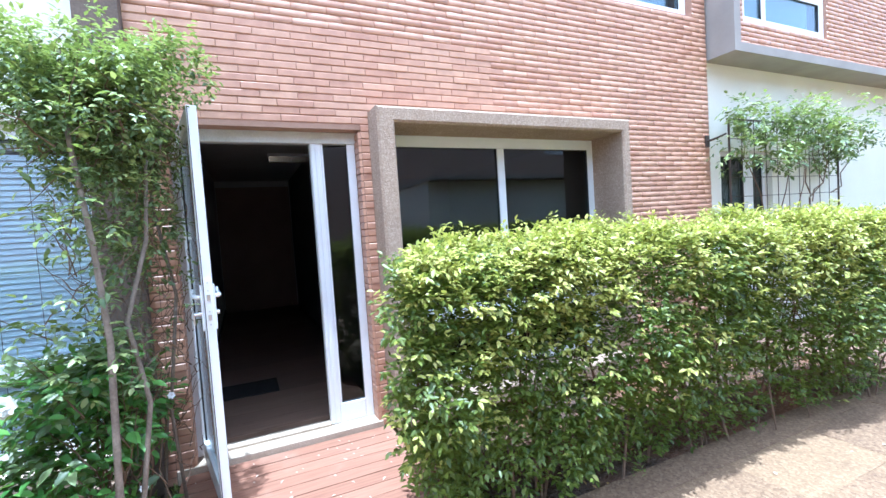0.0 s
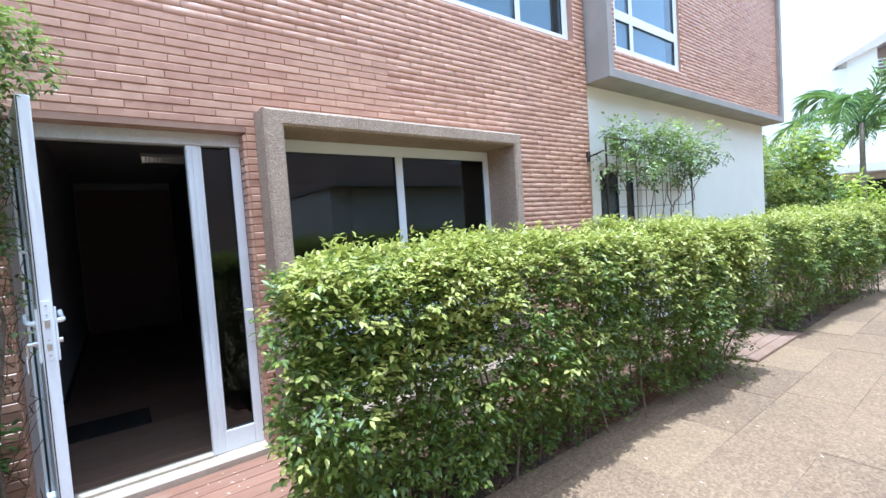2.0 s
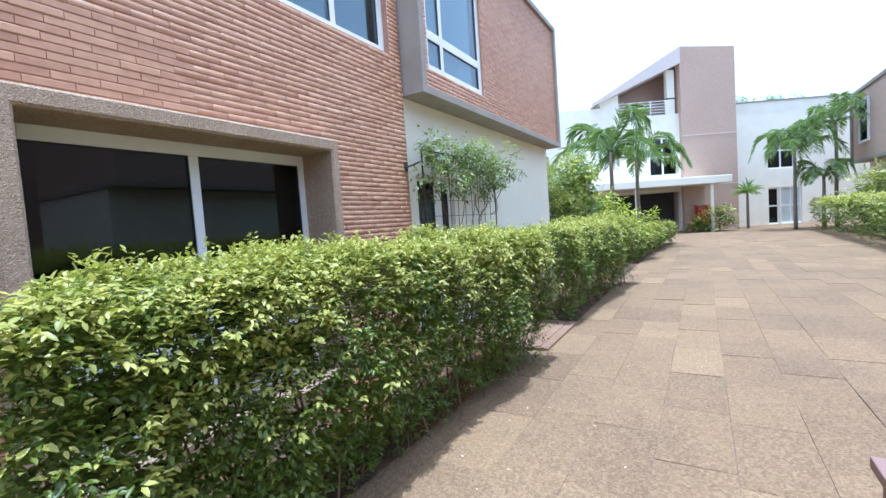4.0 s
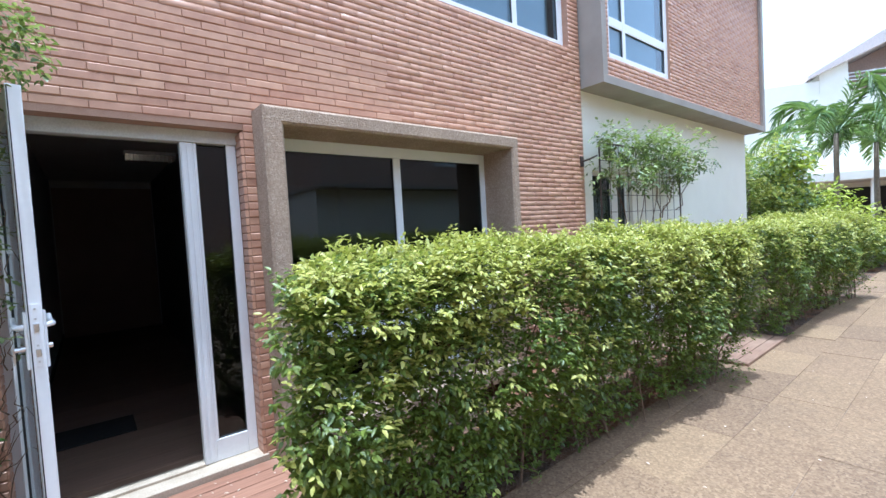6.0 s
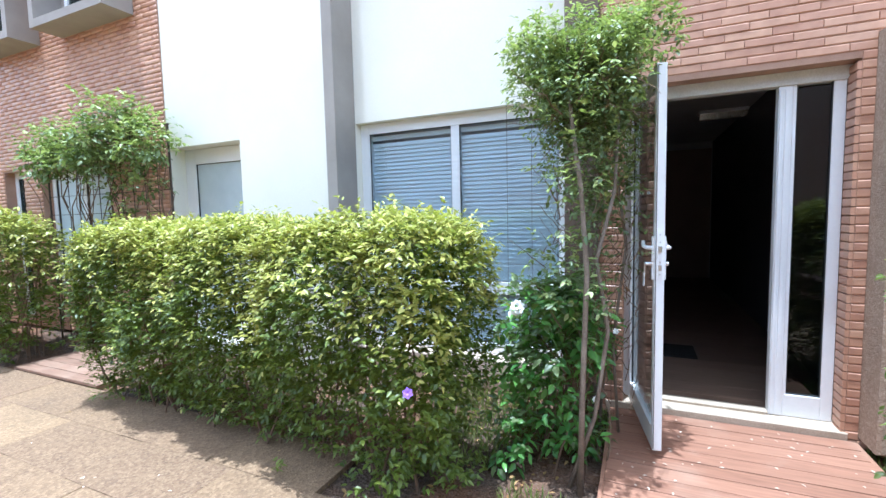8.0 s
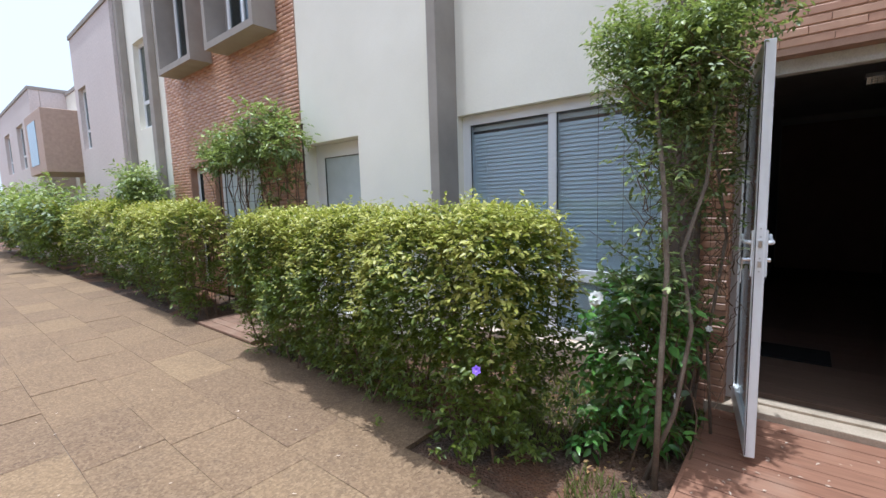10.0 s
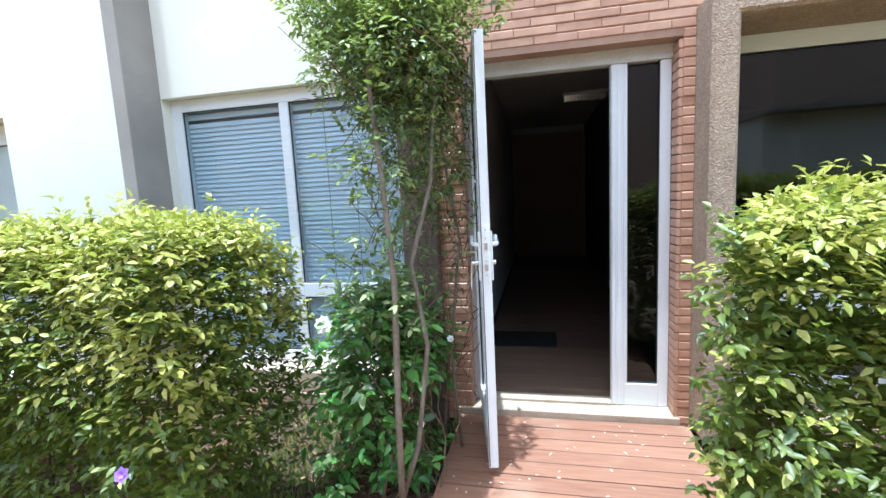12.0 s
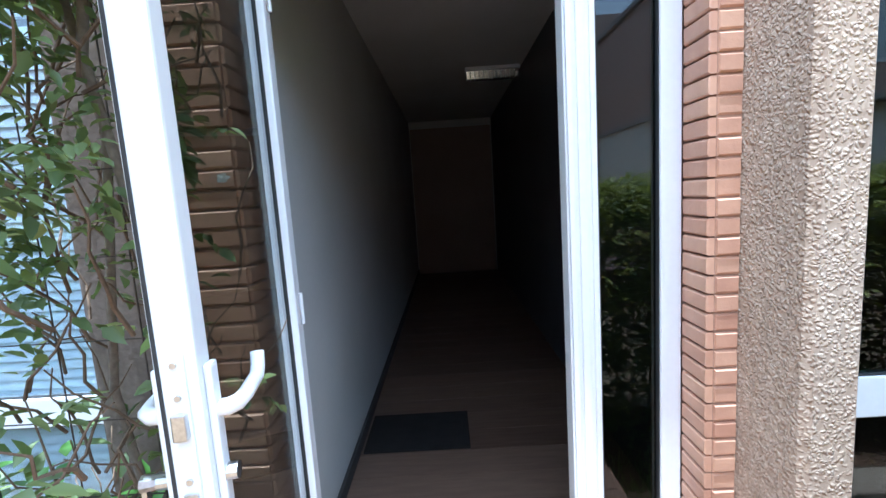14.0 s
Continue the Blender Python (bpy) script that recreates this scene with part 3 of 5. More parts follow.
tagged(part("floor_upper", boxes((-1.35, 3.76, 0.165, 6.2, 3.0, 3.1)), M_ROOM), "upper storey floor slab inside the house", "floor", kind="structure")
tagged(part("wall_upper_back", boxes((-1.35, 3.76, 4.2, 4.3, 3.1, 6.0)), M_ROOM), "plain inner wall of the upper room", "wall", kind="structure")
me = None
for k in range(31):
    y = 0.126 + k * 0.192
    if me is None:
        o = part("plank", boxes((-0.67, 0.67, 0.001, 0.191, 0.0, 0.006), bevel=0.0012), M_LAMINATE)
        me = o.data
    else:
        o = new("plank", me)
    o.location = (-0.55, y, 0.1185)
    o.parent = floor_in
hall_lamp = thing("ceiling_lamp", (0.0, 3.2, 2.56), "unlit slim batten lamp under the hall ceiling", "lamp")
wpart("body", boxes((-0.42, 0.1, 3.12, 3.28, 2.585, 2.62), bevel=0.006), M_PVC, hall_lamp)
bm = bmesh.new()
for k in range(12):
    x = -0.41 + k * 0.042
    a = [bm.verts.new((xx, y, z)) for xx in (x, x + 0.037) for y, z in ((3.14, 2.584), (3.157, 2.515), (3.25, 2.515), (3.26, 2.584))]
    for q in ((0, 1, 2, 3), (7, 6, 5, 4), (0, 4, 5, 1), (1, 5, 6, 2), (2, 6, 7, 3), (3, 7, 4, 0)):
        bm.faces.new([a[i] for i in q])
wpart("louvre", bm, M_LOUVRE, hall_lamp, "shiny ribbed louvre")
door_mat = part("door_mat", boxes((-1.19, -0.63, 0.9, 1.28, 0.125, 0.138), bevel=0.004), M_MAT)
tagged(door_mat, "black ribbed rubber doormat on the hall floor", "doormat")
inner_door = thing("hall_door", (-0.25, 6.08, 0.12), "brown closed door at the far end of the hallway", "door")
wpart("panel", boxes((-1.2, 0.1, 6.06, 6.098, 0.12, 2.5), bevel=0.004), M_HALLDOOR, inner_door)

# ---- decks ----
def deck(name, x0, x1, y0, y1, z, label, wood):
    d = thing(name, ((x0 + x1) / 2, (y0 + y1) / 2, 0), label, "deck", "timber entrance decks")
    for x in (x0 + 0.08, (x0 + x1) / 2, x1 - 0.13):
        wpart("joist", boxes((x, x + 0.05, y0 + 0.03, y1 - 0.02, -0.02, z - 0.0265)), M_TWIG, d)
    n = round((y1 - y0) / 0.118)
    p = (y1 - y0) / n
    me = None
    for k in range(n):
        if me is None:
            bm = bmesh.new()
            box(bm, -(x1 - x0) / 2, (x1 - x0) / 2, -p / 2 + 0.003, p / 2 - 0.003, -0.026, 0, bevel=0.003)
            o = part("board", bm, wood)
            me = o.data
        else:
            o = new("board", me)
        o.location = ((x0 + x1) / 2, y0 + (k + 0.5) * p, z + 0.0008 * math.sin(k * 1.7))
        under(o, d)
    for a in (x0 - 0.022, x1 + 0.001):
        wpart("edge_board", boxes((a, a + 0.021, y0, y1, -0.02, z - 0.003), bevel=0.003), wood, d)
    return d


def deck_mat(name, a, b, patchy):
    m, nt, bs = mat(name)
    v = coords(nt, (0.6, 9, 9))
    rnd = nt.nodes.new("ShaderNodeObjectInfo").outputs["Random"]
    col = ramp(nt, rnd, [(0.0, a), (1.0, b)])
    g = noise_tex(nt, v, 7.0, 6)
    col = mixc(nt, 0.45, col, ramp(nt, g, [(0.3, tuple(0.72 * c for c in a)), (0.7, tuple(1.25 * c for c in b))]))
    worn = ramp(nt, noise_tex(nt, coords(nt), 3.0, 6), [(0.55 - patchy * 0.3, (0, 0, 0)), (0.8, (0.4 + patchy * 0.4,) * 3)])
    col = mixc(nt, worn, col, (0.45, 0.34, 0.25))
    nt.links.new(col, bs.inputs["Base Color"])
    bs.inputs["Roughness"].default_value = 0.55
    bump(nt, bs, g, 0.3, 0.003)
    return m


M_DECKB = deck_mat("deck_boards", (0.225, 0.108, 0.066), (0.325, 0.168, 0.105), 0.1)
# Less red boards with more pale patches than the near deck.
M_DECKTAN = deck_mat("tan_deck_boards", (0.2, 0.118, 0.078), (0.29, 0.178, 0.12), 0.25)
deck_1 = deck("deck", -1.25, 0.03, -1.62, -0.135, 0.048, "red-brown timber deck boards leading to the door", M_DECKB)
deck_2 = deck("deck", 4.07, 5.36, -1.66, -0.15, 0.03, "brown timber deck with paler patches at the next entrance", M_DECKTAN)
deck_3 = deck("deck", -6.6, -5.3, -1.2, -0.15, 0.03, "sun-bleached timber deck between two hedges", M_DECKTAN)

# ---- white wall with blind window ----
wall_a = part("wall_white_near", wall_with_holes(bmesh.new(), -3.48, -1.56, 0.12, 0.35, 0.0, TOP, [(-3.475, -1.58, 0.21, 2.245)]), M_WHITE)
tagged(wall_a, "cream-white rendered wall above the blind window", "wall", kind="structure")
window_3 = framed_window("window_3", -3.475, -1.58, 0.215, 2.243, 0.2, [(-2.57, -2.495)], [(0.725, 0.83)], "white framed window with lowered blinds behind glass", 0.09, glass=M_CLEAR)
sill_a = part("window_sill", boxes((-3.475, -1.575, 0.02, 0.2, 0.06, 0.213), bevel=0.008), M_CREAM)
tagged(sill_a, "cream plastered window sill above the soil", "sill", kind="structure")
plinth = part("plinth", boxes((-3.475, -1.575, 0.0, 0.19, -0.03, 0.058), bevel=0.01), M_ROUGH)
tagged(plinth, "rough brown plinth under the window sill", "plinth", kind="structure")
for k, (a, b) in enumerate(((-3.385, -2.575), (-2.49, -1.67))):
    bl = thing("venetian_blind", ((a + b) / 2, 0.3, 2.1), "lowered pale blue venetian blind behind the window glass", "blind", "blinds in the white framed window")
    a, b = a - 0.05, b + 0.05
    wpart("head_rail", boxes((a, b, 0.262, 0.285, 2.1, 2.14), bevel=0.003), M_SLAT, bl)
    bm = bmesh.new()
    w2 = (b - a) / 2
    q = [(-w2, -0.009, -0.0172), (w2, -0.009, -0.0172), (w2, -0.002, 0.002), (-w2, -0.002, 0.002), (w2, 0.005, 0.0172), (-w2, 0.005, 0.0172)]
    vs = [bm.verts.new(c) for c in q] + [bm.verts.new((c[0], c[1], c[2] + 0.0012)) for c in q]
    for f in ((0, 1, 2, 3), (3, 2, 4, 5), (9, 8, 7, 6), (11, 10, 8, 9), (0, 6, 7, 1), (5, 4, 10, 11)):
        bm.faces.new([vs[i] for i in f])
    o = part("slat", bm, M_SLAT)
    me = o.data
    n = 51
    for s in range(n):
        if s:
            o = new("slat", me)
        o.location = ((a + b) / 2, 0.268, 0.3 + s * (1.79 / n))
        under(o, bl)
tagged(part("wall_room_dark", boxes((-3.6, -1.4, 0.9, 1.0, 0, 2.6)), M_ROOM), "plain wall of the room behind the blinds", "wall", kind="structure")
# Unseen walls, ceiling and roof added to keep sky light out of the rooms.
for n, q in (("wall_room_left", (-3.6, -3.49, 0.36, 1.0, 0, 2.6)), ("wall_room_right", (-1.57, -1.45, 0.36, 1.0, 0, 2.6)), ("wall_inner_far", (-10.0, -3.75, 0.6, 6.0, 0, TOP))):
    tagged(part(n, boxes(q), M_ROOM), "unseen plain inner wall added behind the windows to shut out sky light", "wall", kind="structure")
tagged(part("ceiling_room", boxes((-3.48, -1.57, 0.36, 1.0, 2.4, 2.6)), M_ROOM), "unseen ceiling added over the room behind the blinds against sky light", "ceiling", kind="structure")
tagged(part("roof", boxes((-10.0, 3.8, 0.22, 6.3, TOP + 0.01, TOP + 0.2)), M_CONC), "unseen flat concrete roof added over the house against sky light", "roof", kind="structure")
fin_2 = part("pier", boxes((-1.57, -1.355, -0.2, 0.3, 0.0, TOP), bevel=0.008), M_PIERSHADE)
tagged(fin_2, "brown rendered pier, darkened for the shade of the climber, between white wall and brick", "pier", kind="structure")
fin_1 = part("pier", boxes((-3.59, -3.482, -0.17, 0.3, 0.0, TOP), bevel=0.008), M_CONC)
tagged(fin_1, "taupe rendered pier at the white wall", "pier", kind="structure")
wall_b = part("wall_white_far", wall_with_holes(bmesh.new(), -5.76, -3.592, -0.1, 0.3, 0.0, TOP, [(-5.74, -4.69, 0.12, 2.18)]), M_WHITE)
tagged(wall_b, "cream-white rendered wall with a small recessed window", "wall", kind="structure")
window_4 = framed_window("window_4", -5.74, -4.69, 0.13, 2.175, 0.08, [], [], "white framed narrow door with a frosted pale pane", 0.16, glass=M_FROST)

# ---- brick house further along ----
wall_l = part("wall_brick_far", wall_with_holes(bmesh.new(), -10.0, -5.762, YB + 0.01, 0.2, 0.0, TOP, [(-9.22, -8.72, 0.1, 2.12), (-8.28, -6.82, 0.6, 2.06)]), M_MORTAR)
tagged(wall_l, "brick wall of the neighbouring house with projecting window boxes", "wall", kind="structure")
window_5 = framed_window("window_5", -8.28, -6.82, 0.6, 2.06, 0.0, [(-7.6, -7.52)], [], "white framed window with pale blinds behind a climbing plant", 0.08, glass=M_FROST)
window_6 = framed_window("window_6", -9.22, -8.72, 0.1, 2.12, 0.0, [], [], "white framed narrow glass door", 0.08)


def bay(x0, x1, z0, z1, y0):
    b = thing("window_box", ((x0 + x1) / 2, YB, z0), "projecting taupe concrete window box on the brick wall", "window box", "projecting window boxes")
    t = 0.09
    wpart("shell", boxes((x0, x1, y0, YB - 0.005, z0, z0 + t), (x0, x1, y0, YB - 0.005, z1 - t, z1), (x0, x0 + t, y0, YB - 0.005, z0 + t, z1 - t), (x1 - t, x1, y0, YB - 0.005, z0 + t, z1 - t)), M_CONC, b)
    wpart("back", boxes((x0 + t, x1 - t, YB - 0.03, YB - 0.006, z0 + t, z1 - t)), M_CONC, b)
    f = wpart("window_frame", boxes((x0 + 0.25, x0 + 0.31, YB - 0.08, YB - 0.032, z0 + t, z1 - t), (x1 - 0.31, x1 - 0.25, YB - 0.08, YB - 0.032, z0 + t, z1 - t), ((x0 + x1) / 2 - 0.03, (x0 + x1) / 2 + 0.03, YB - 0.08, YB - 0.032, z0 + t, z1 - t)), M_PVC, b)
    wpart("pane", boxes((x0 + 0.31, x1 - 0.31, YB - 0.06, YB - 0.05, z0 + t, z1 - t)), M_GLASS, f)
    return b


bay(-7.5, -6.13, 3.635, 5.3, -0.44)
bay(-9.3, -8.0, 3.635, 5.3, -0.44)

# ---- houses far to the left ----
def house(name, x0, x1, y0, y1, h, material, label, openings=(), roof=0.1):
    """A plain block: wall with real window recesses on its -y face."""
    b = thing(name, ((x0 + x1) / 2, y0, 0), label, "house")
    wpart("wall", wall_with_holes(bmesh.new(), x0, x1, y0, y0 + 0.25, 0, h, [o[:4] for o in openings]), material, b)
    wpart("body", boxes((x0, x1, y0 + 0.26, y1, 0, h)), material, b)
    wpart("roof", boxes((x0 - 0.02, x1 + 0.02, y0 - 0.03, y1, h + 0.002, h + roof)), M_CONC, b)
    for xa, xb, za, zb in openings:
        f = wpart("window", boxes((xa, xa + 0.07, y0 + 0.1, y0 + 0.16, za, zb), (xb - 0.07, xb, y0 + 0.1, y0 + 0.16, za, zb), (xa + 0.07, xb - 0.07, y0 + 0.1, y0 + 0.16, za, za + 0.07), (xa + 0.07, xb - 0.07, y0 + 0.1, y0 + 0.16, zb - 0.07, zb), (xa + 0.07, xb - 0.07, y0 + 0.1, y0 + 0.16, za + (zb - za) * 0.3, za + (zb - za) * 0.3 + 0.07)), M_PVC, b)
        wpart("pane", boxes((xa + 0.07, xb - 0.07, y0 + 0.12, y0 + 0.13, za + 0.07, zb - 0.07)), M_GLASS, f)
    return b


house("house", -12.4, -10.002, 0.0, 6, 6.2, M_WHITE, "white rendered house bay between taupe piers", [(-11.85, -11.15, 3.1, 4.85)])
for x in (-10.8, -12.4):
    tagged(part("pier", boxes((x, x + 0.2, -0.13, -0.002, 0, 6.2), bevel=0.01), M_CONC), "tall taupe rendered pier on white house", "pier", kind="structure")
house("house", -15.9, -12.402, -0.2, 6, 5.85, M_LILAC, "pale pink brick house with a tall narrow window", [(-15.6, -14.85, 3.0, 4.55)])
house("house", -19.5, -15.902, 0.3, 6, 5.1, M_WHITE, "white house with a projecting pink brick box", [(-17.2, -16.6, 0.2, 2.1)])
fb = thing("brick_box", (-18, -0.4, 2.5), "projecting pink brick upper storey box", "house part")
wpart("shell", boxes((-19.0, -16.6, -0.85, 0.298, 2.5, 4.2), bevel=0.02), M_FARBRICK, fb)
wpart("pane", boxes((-18.6, -17.4, -0.86, -0.852, 2.75, 3.95)), M_GLASS, fb)
house("house", -28, -19.502, -0.6, 6, 5.2, M_LILAC, "pale house at the far end of the row", [(-22.5, -21.2, 2.9, 4.4), (-25.5, -24.2, 2.9, 4.4)])

# ---- neighbouring house to the right: white base, projecting brick box above ----
OX0, OX1, OZ0, OZ1, OY = 3.83, 9.68, 3.06, 5.75, -0.4
wall_r = part("wall_white_right", wall_with_holes(bmesh.new(), 3.802, 9.62, -0.06, 0.3, 0.0, OZ0, [(4.06, 5.02, 0.1, 2.12)]), M_WHITE)
tagged(wall_r, "cream-white rendered ground floor wall under brick box", "wall", kind="structure")
window_7 = framed_window("window_7", 4.06, 5.02, 0.1, 2.12, 0.02, [(4.6, 4.78)], [], "white framed glass door behind an iron trellis", 0.05)
over = thing("brick_box", ((OX0 + OX1) / 2, OY, OZ0), "projecting upper storey box with taupe rim and brick infill", "house part")
t = 0.09
wpart("rim", boxes((OX0, OX1, OY, 0.3, OZ0, OZ0 + t), (OX0, OX1, OY, 0.3, OZ1 - t, OZ1), (OX0, OX0 + 0.1, OY, 0.3, OZ0 + t, OZ1 - t), (OX1 - 0.12, OX1, OY, 0.3, OZ0 + t, OZ1 - t)), M_CONC, over)
W8 = (4.06, 5.68, 3.39, 5.1)
wpart("infill", wall_with_holes(bmesh.new(), OX0 + 0.1, OX1 - 0.12, -0.34, 0.1, OZ0 + t, OZ1 - t, [W8]), M_MORTAR, over)
window_8 = framed_window("window_8", W8[0], W8[1], W8[2], W8[3], -0.31, [(4.46, 4.53)], [(3.8, 3.91)], "white framed window with pale blinds behind glass", 0.09, glass=M_GREYGLASS)
wpart("roller_blind", boxes((4.14, 4.47, -0.25, -0.246, 3.45, 5.02)), M_SLAT, window_8)
wpart("roller_blind", boxes((4.52, 5.45, -0.25, -0.246, 3.45, 5.02)), M_SLAT, window_8)
back_r = part("wall_right_end", boxes((3.802, 9.62, 0.31, 6, 0, OZ1)), M_WHITE)
tagged(back_r, "plain white body of the neighbouring house", "wall", kind="structure")

# ---- far buildings ----
tower = thing("tower_building", (30, -3, 0), "tall pink brick stair tower with a sloping top", "building")
bm = bmesh.new()


def prism(bm, prof, x0, x1):
    """A profile in y and z, drawn out along x."""
    a = [bm.verts.new((x0, y, z)) for y, z in prof]
    b = [bm.verts.new((x1, y, z)) for y, z in prof]
    bm.faces.new(a)
    bm.faces.new(b[::-1])
    for k in range(len(prof)):
        j = (k + 1) % len(prof)
        bm.faces.new((a[j], a[k], b[k], b[j]))
    return bm


def wall_with_x(x, y0, y1, z0, z1, holes):
    """A wall across the path, with openings given in y and z."""
    bm = wall_with_holes(bmesh.new(), y0, y1, 0, 0.3, z0, z1, holes)
    bmesh.ops.transform(bm, matrix=Matrix(((0, 1, 0, x), (1, 0, 0, 0), (0, 0, 1, 0), (0, 0, 0, 1))), verts=bm.verts)
    bmesh.ops.recalc_face_normals(bm, faces=bm.faces)
    return bm


FAR, FAR_TURN = Vector((30.0, -2.1, 0.0)), radians(28)


def turned(ob):
    """Swing a thing of the far court, built square to the path, to the angle at which that court lies."""
    m = Matrix.Rotation(FAR_TURN, 3, 'Z')
    ob.location = FAR + m @ (ob.location - FAR)
    ob.rotation_euler.z = FAR_TURN
    return ob


wpart("wall", prism(bmesh.new(), [(-5.5, 0), (-2.28, 0), (-2.28, 11.08), (-5.5, 10.84)], 30, 36), M_FARBRICK, tower)
for z in (2.72, 5.75):
    wpart("string_course", boxes((29.985, 29.998, -5.5, -2.28, z, z + 0.05)), M_LILAC, tower)
wpart("wing", wall_with_x(30.3, -2.278, 9.0, 0, 7.2, [(-2.15, -0.4, 3.47, 5.82), (-2.2, 2.9, 0.0, 2.45)]), M_WHITE, tower)
wpart("wing_body", boxes((31.9, 36, -2.278, 9.0, 0, 7.19)), M_WHITE, tower)
wpart("wing_parapet", boxes((30.3, 36, 2.45, 9.0, 7.202, 7.86)), M_WHITE, tower)
wpart("side_wall", prism(bmesh.new(), [(1.32, 7.202), (2.44, 7.202), (2.44, 8.22), (1.32, 8.62)], 30.3, 36), M_WHITE, tower)
wpart("sloping_roof", prism(bmesh.new(), [(-2.278, 11.06), (2.95, 8.12), (2.9, 7.98), (1.32, 8.64), (-2.278, 10.1)], 29.9, 36), M_LILAC, tower)
wpart("gable", prism(bmesh.new(), [(-2.276, 7.202), (1.318, 7.202), (1.318, 8.62), (-2.276, 10.08)], 32.0, 36), M_FARBRICK, tower)
wpart("post", boxes((30.4, 30.75, -2.12, -1.66, 8.2, 9.86)), M_WHITE, tower)
wpart("panel", boxes((30.42, 30.5, -2.12, -1.55, 7.21, 8.1)), M_WHITE, tower)
for k in range(5):
    wpart("rail", boxes((30.45, 30.5, -1.55, 1.32, 7.36 + k * 0.17, 7.4 + k * 0.17)), M_PVC, tower)
for y in (-0.7, 0.25, 1.25):
    wpart("rail_post", boxes((30.43, 30.5, y, y + 0.06, 7.205, 8.1)), M_PVC, tower)
w = wpart("window", boxes((30.4, 30.5, -2.15, -2.05, 3.47, 5.82), (30.4, 30.5, -0.5, -0.4, 3.47, 5.82), (30.4, 30.5, -2.05, -0.5, 3.47, 3.57), (30.4, 30.5, -2.05, -0.5, 5.72, 5.82), (30.4, 30.5, -1.3, -1.2, 3.57, 5.72), (30.402, 30.498, -2.05, -1.3, 4.6, 4.7), (30.402, 30.498, -1.2, -0.5, 4.6, 4.7)), M_PVC, tower)
for y0, y1 in ((-2.05, -1.3), (-1.2, -0.5)):
    for z0, z1 in ((3.57, 4.6), (4.7, 5.72)):
        wpart("pane", boxes((30.44, 30.45, y0, y1, z0, z1)), M_GLASS, w)
# Dark-coloured block behind the opening stands for the shade inside the porch.
wpart("porch", boxes((31.2, 31.8, -2.2, 2.9, 0, 2.45)), M_DARK, tower, "open porch, its shade put in as a dark block")
turned(tower)
canopy = thing("entrance_canopy", (28.5, -2, 0), "flat white entrance canopy on slim posts", "canopy")
wpart("slab", boxes((27.3, 30.28, -3.56, 3.6, 2.68, 3.09), bevel=0.03), M_WHITE, canopy)
wpart("post", boxes((27.45, 27.58, -2.62, -2.49, 0, 2.68)), M_WHITE, canopy)
wpart("post", boxes((27.45, 27.58, 1.48, 1.61, 0, 2.68)), M_WHITE, canopy)
turned(canopy)
booth = thing("hose_cabinet", (29.8, -3.3, 0.4), "red painted hose cabinet fixed to the tower wall", "cabinet")
wpart("body", boxes((29.66, 29.998, -3.7, -2.88, 0.4, 1.48), bevel=0.03), M_RED, booth)
wpart("door", boxes((29.64, 29.658, -3.64, -2.94, 0.46, 1.42), bevel=0.006), M_RED, booth)
wpart("top", boxes((29.62, 29.998, -3.74, -2.84, 1.482, 1.53)), M_CONC, booth, "pale top")
turned(booth)
white_b = thing("white_building", (31, -9, 0), "two storey white building with tall dark windows", "building")
WB = [(-8.62, -7.93, 0.02, 2.3), (-9.97, -8.7, 0.02, 2.3), (-9.6, -7.93, 3.47, 5.72)]
wpart("wall", wall_with_x(31, -30, -5.4, 0, 7.64, WB), M_WHITE, white_b)
wpart("body", boxes((31.4, 38, -30, -5.4, 0, 7.63)), M_WHITE, white_b)
wpart("coping", boxes((30.95, 31.4, -30, -5.4, 7.645, 7.72)), M_CONC, white_b)
for a, b, c, d in WB:
    mid = (a + b) / 2
    bars = [(31.1, 31.2, a, a + 0.08, c, d), (31.1, 31.2, b - 0.08, b, c, d), (31.1, 31.2, a + 0.08, b - 0.08, d - 0.08, d), (31.1, 31.2, a + 0.08, b - 0.08, c, c + 0.08), (31.1, 31.2, a + 0.08, b - 0.08, (c + d) / 2 - 0.05, (c + d) / 2 + 0.05)]
    if b - a > 1:
        bars += [(31.098, 31.198, mid - 0.04, mid + 0.04, c + 0.08, (c + d) / 2 - 0.05), (31.098, 31.198, mid - 0.04, mid + 0.04, (c + d) / 2 + 0.05, d - 0.08)]
    w = wpart("window", boxes(*bars), M_PVC, white_b)
    wpart("pane", boxes((31.14, 31.15, a + 0.08, b - 0.08, c + 0.08, d - 0.08)), M_FROST if a < -9.9 else M_GLASS, w)
turned(white_b)
# Unseen wall added across the court; height and colour tame the glass reflections.
wall_o = part("wall_opposite", boxes((-40, 45, -17.3, -17, 0, 8)), M_FARBRICK)
tagged(wall_o, "plain unseen wall added to close the court, brick-coloured to darken window reflections", "wall", kind="structure")


# ---- plants ----
def lumps(P, k, seed):
    """Smooth bumps, as a sum of waves."""
    r = np.random.default_rng(seed)
    s = np.zeros(len(P))
    for _ in range(7):
        d = r.normal(size=3)
        s += np.sin(P @ (d / np.linalg.norm(d)) * k * r.uniform(0.6, 1.8) + r.uniform(0, 6.28))
    return s / 7 ** 0.5


def rand_dirs(r, n):
    d = r.normal(size=(n, 3))
    return d / np.linalg.norm(d, axis=1, keepdims=True)


PER = 6


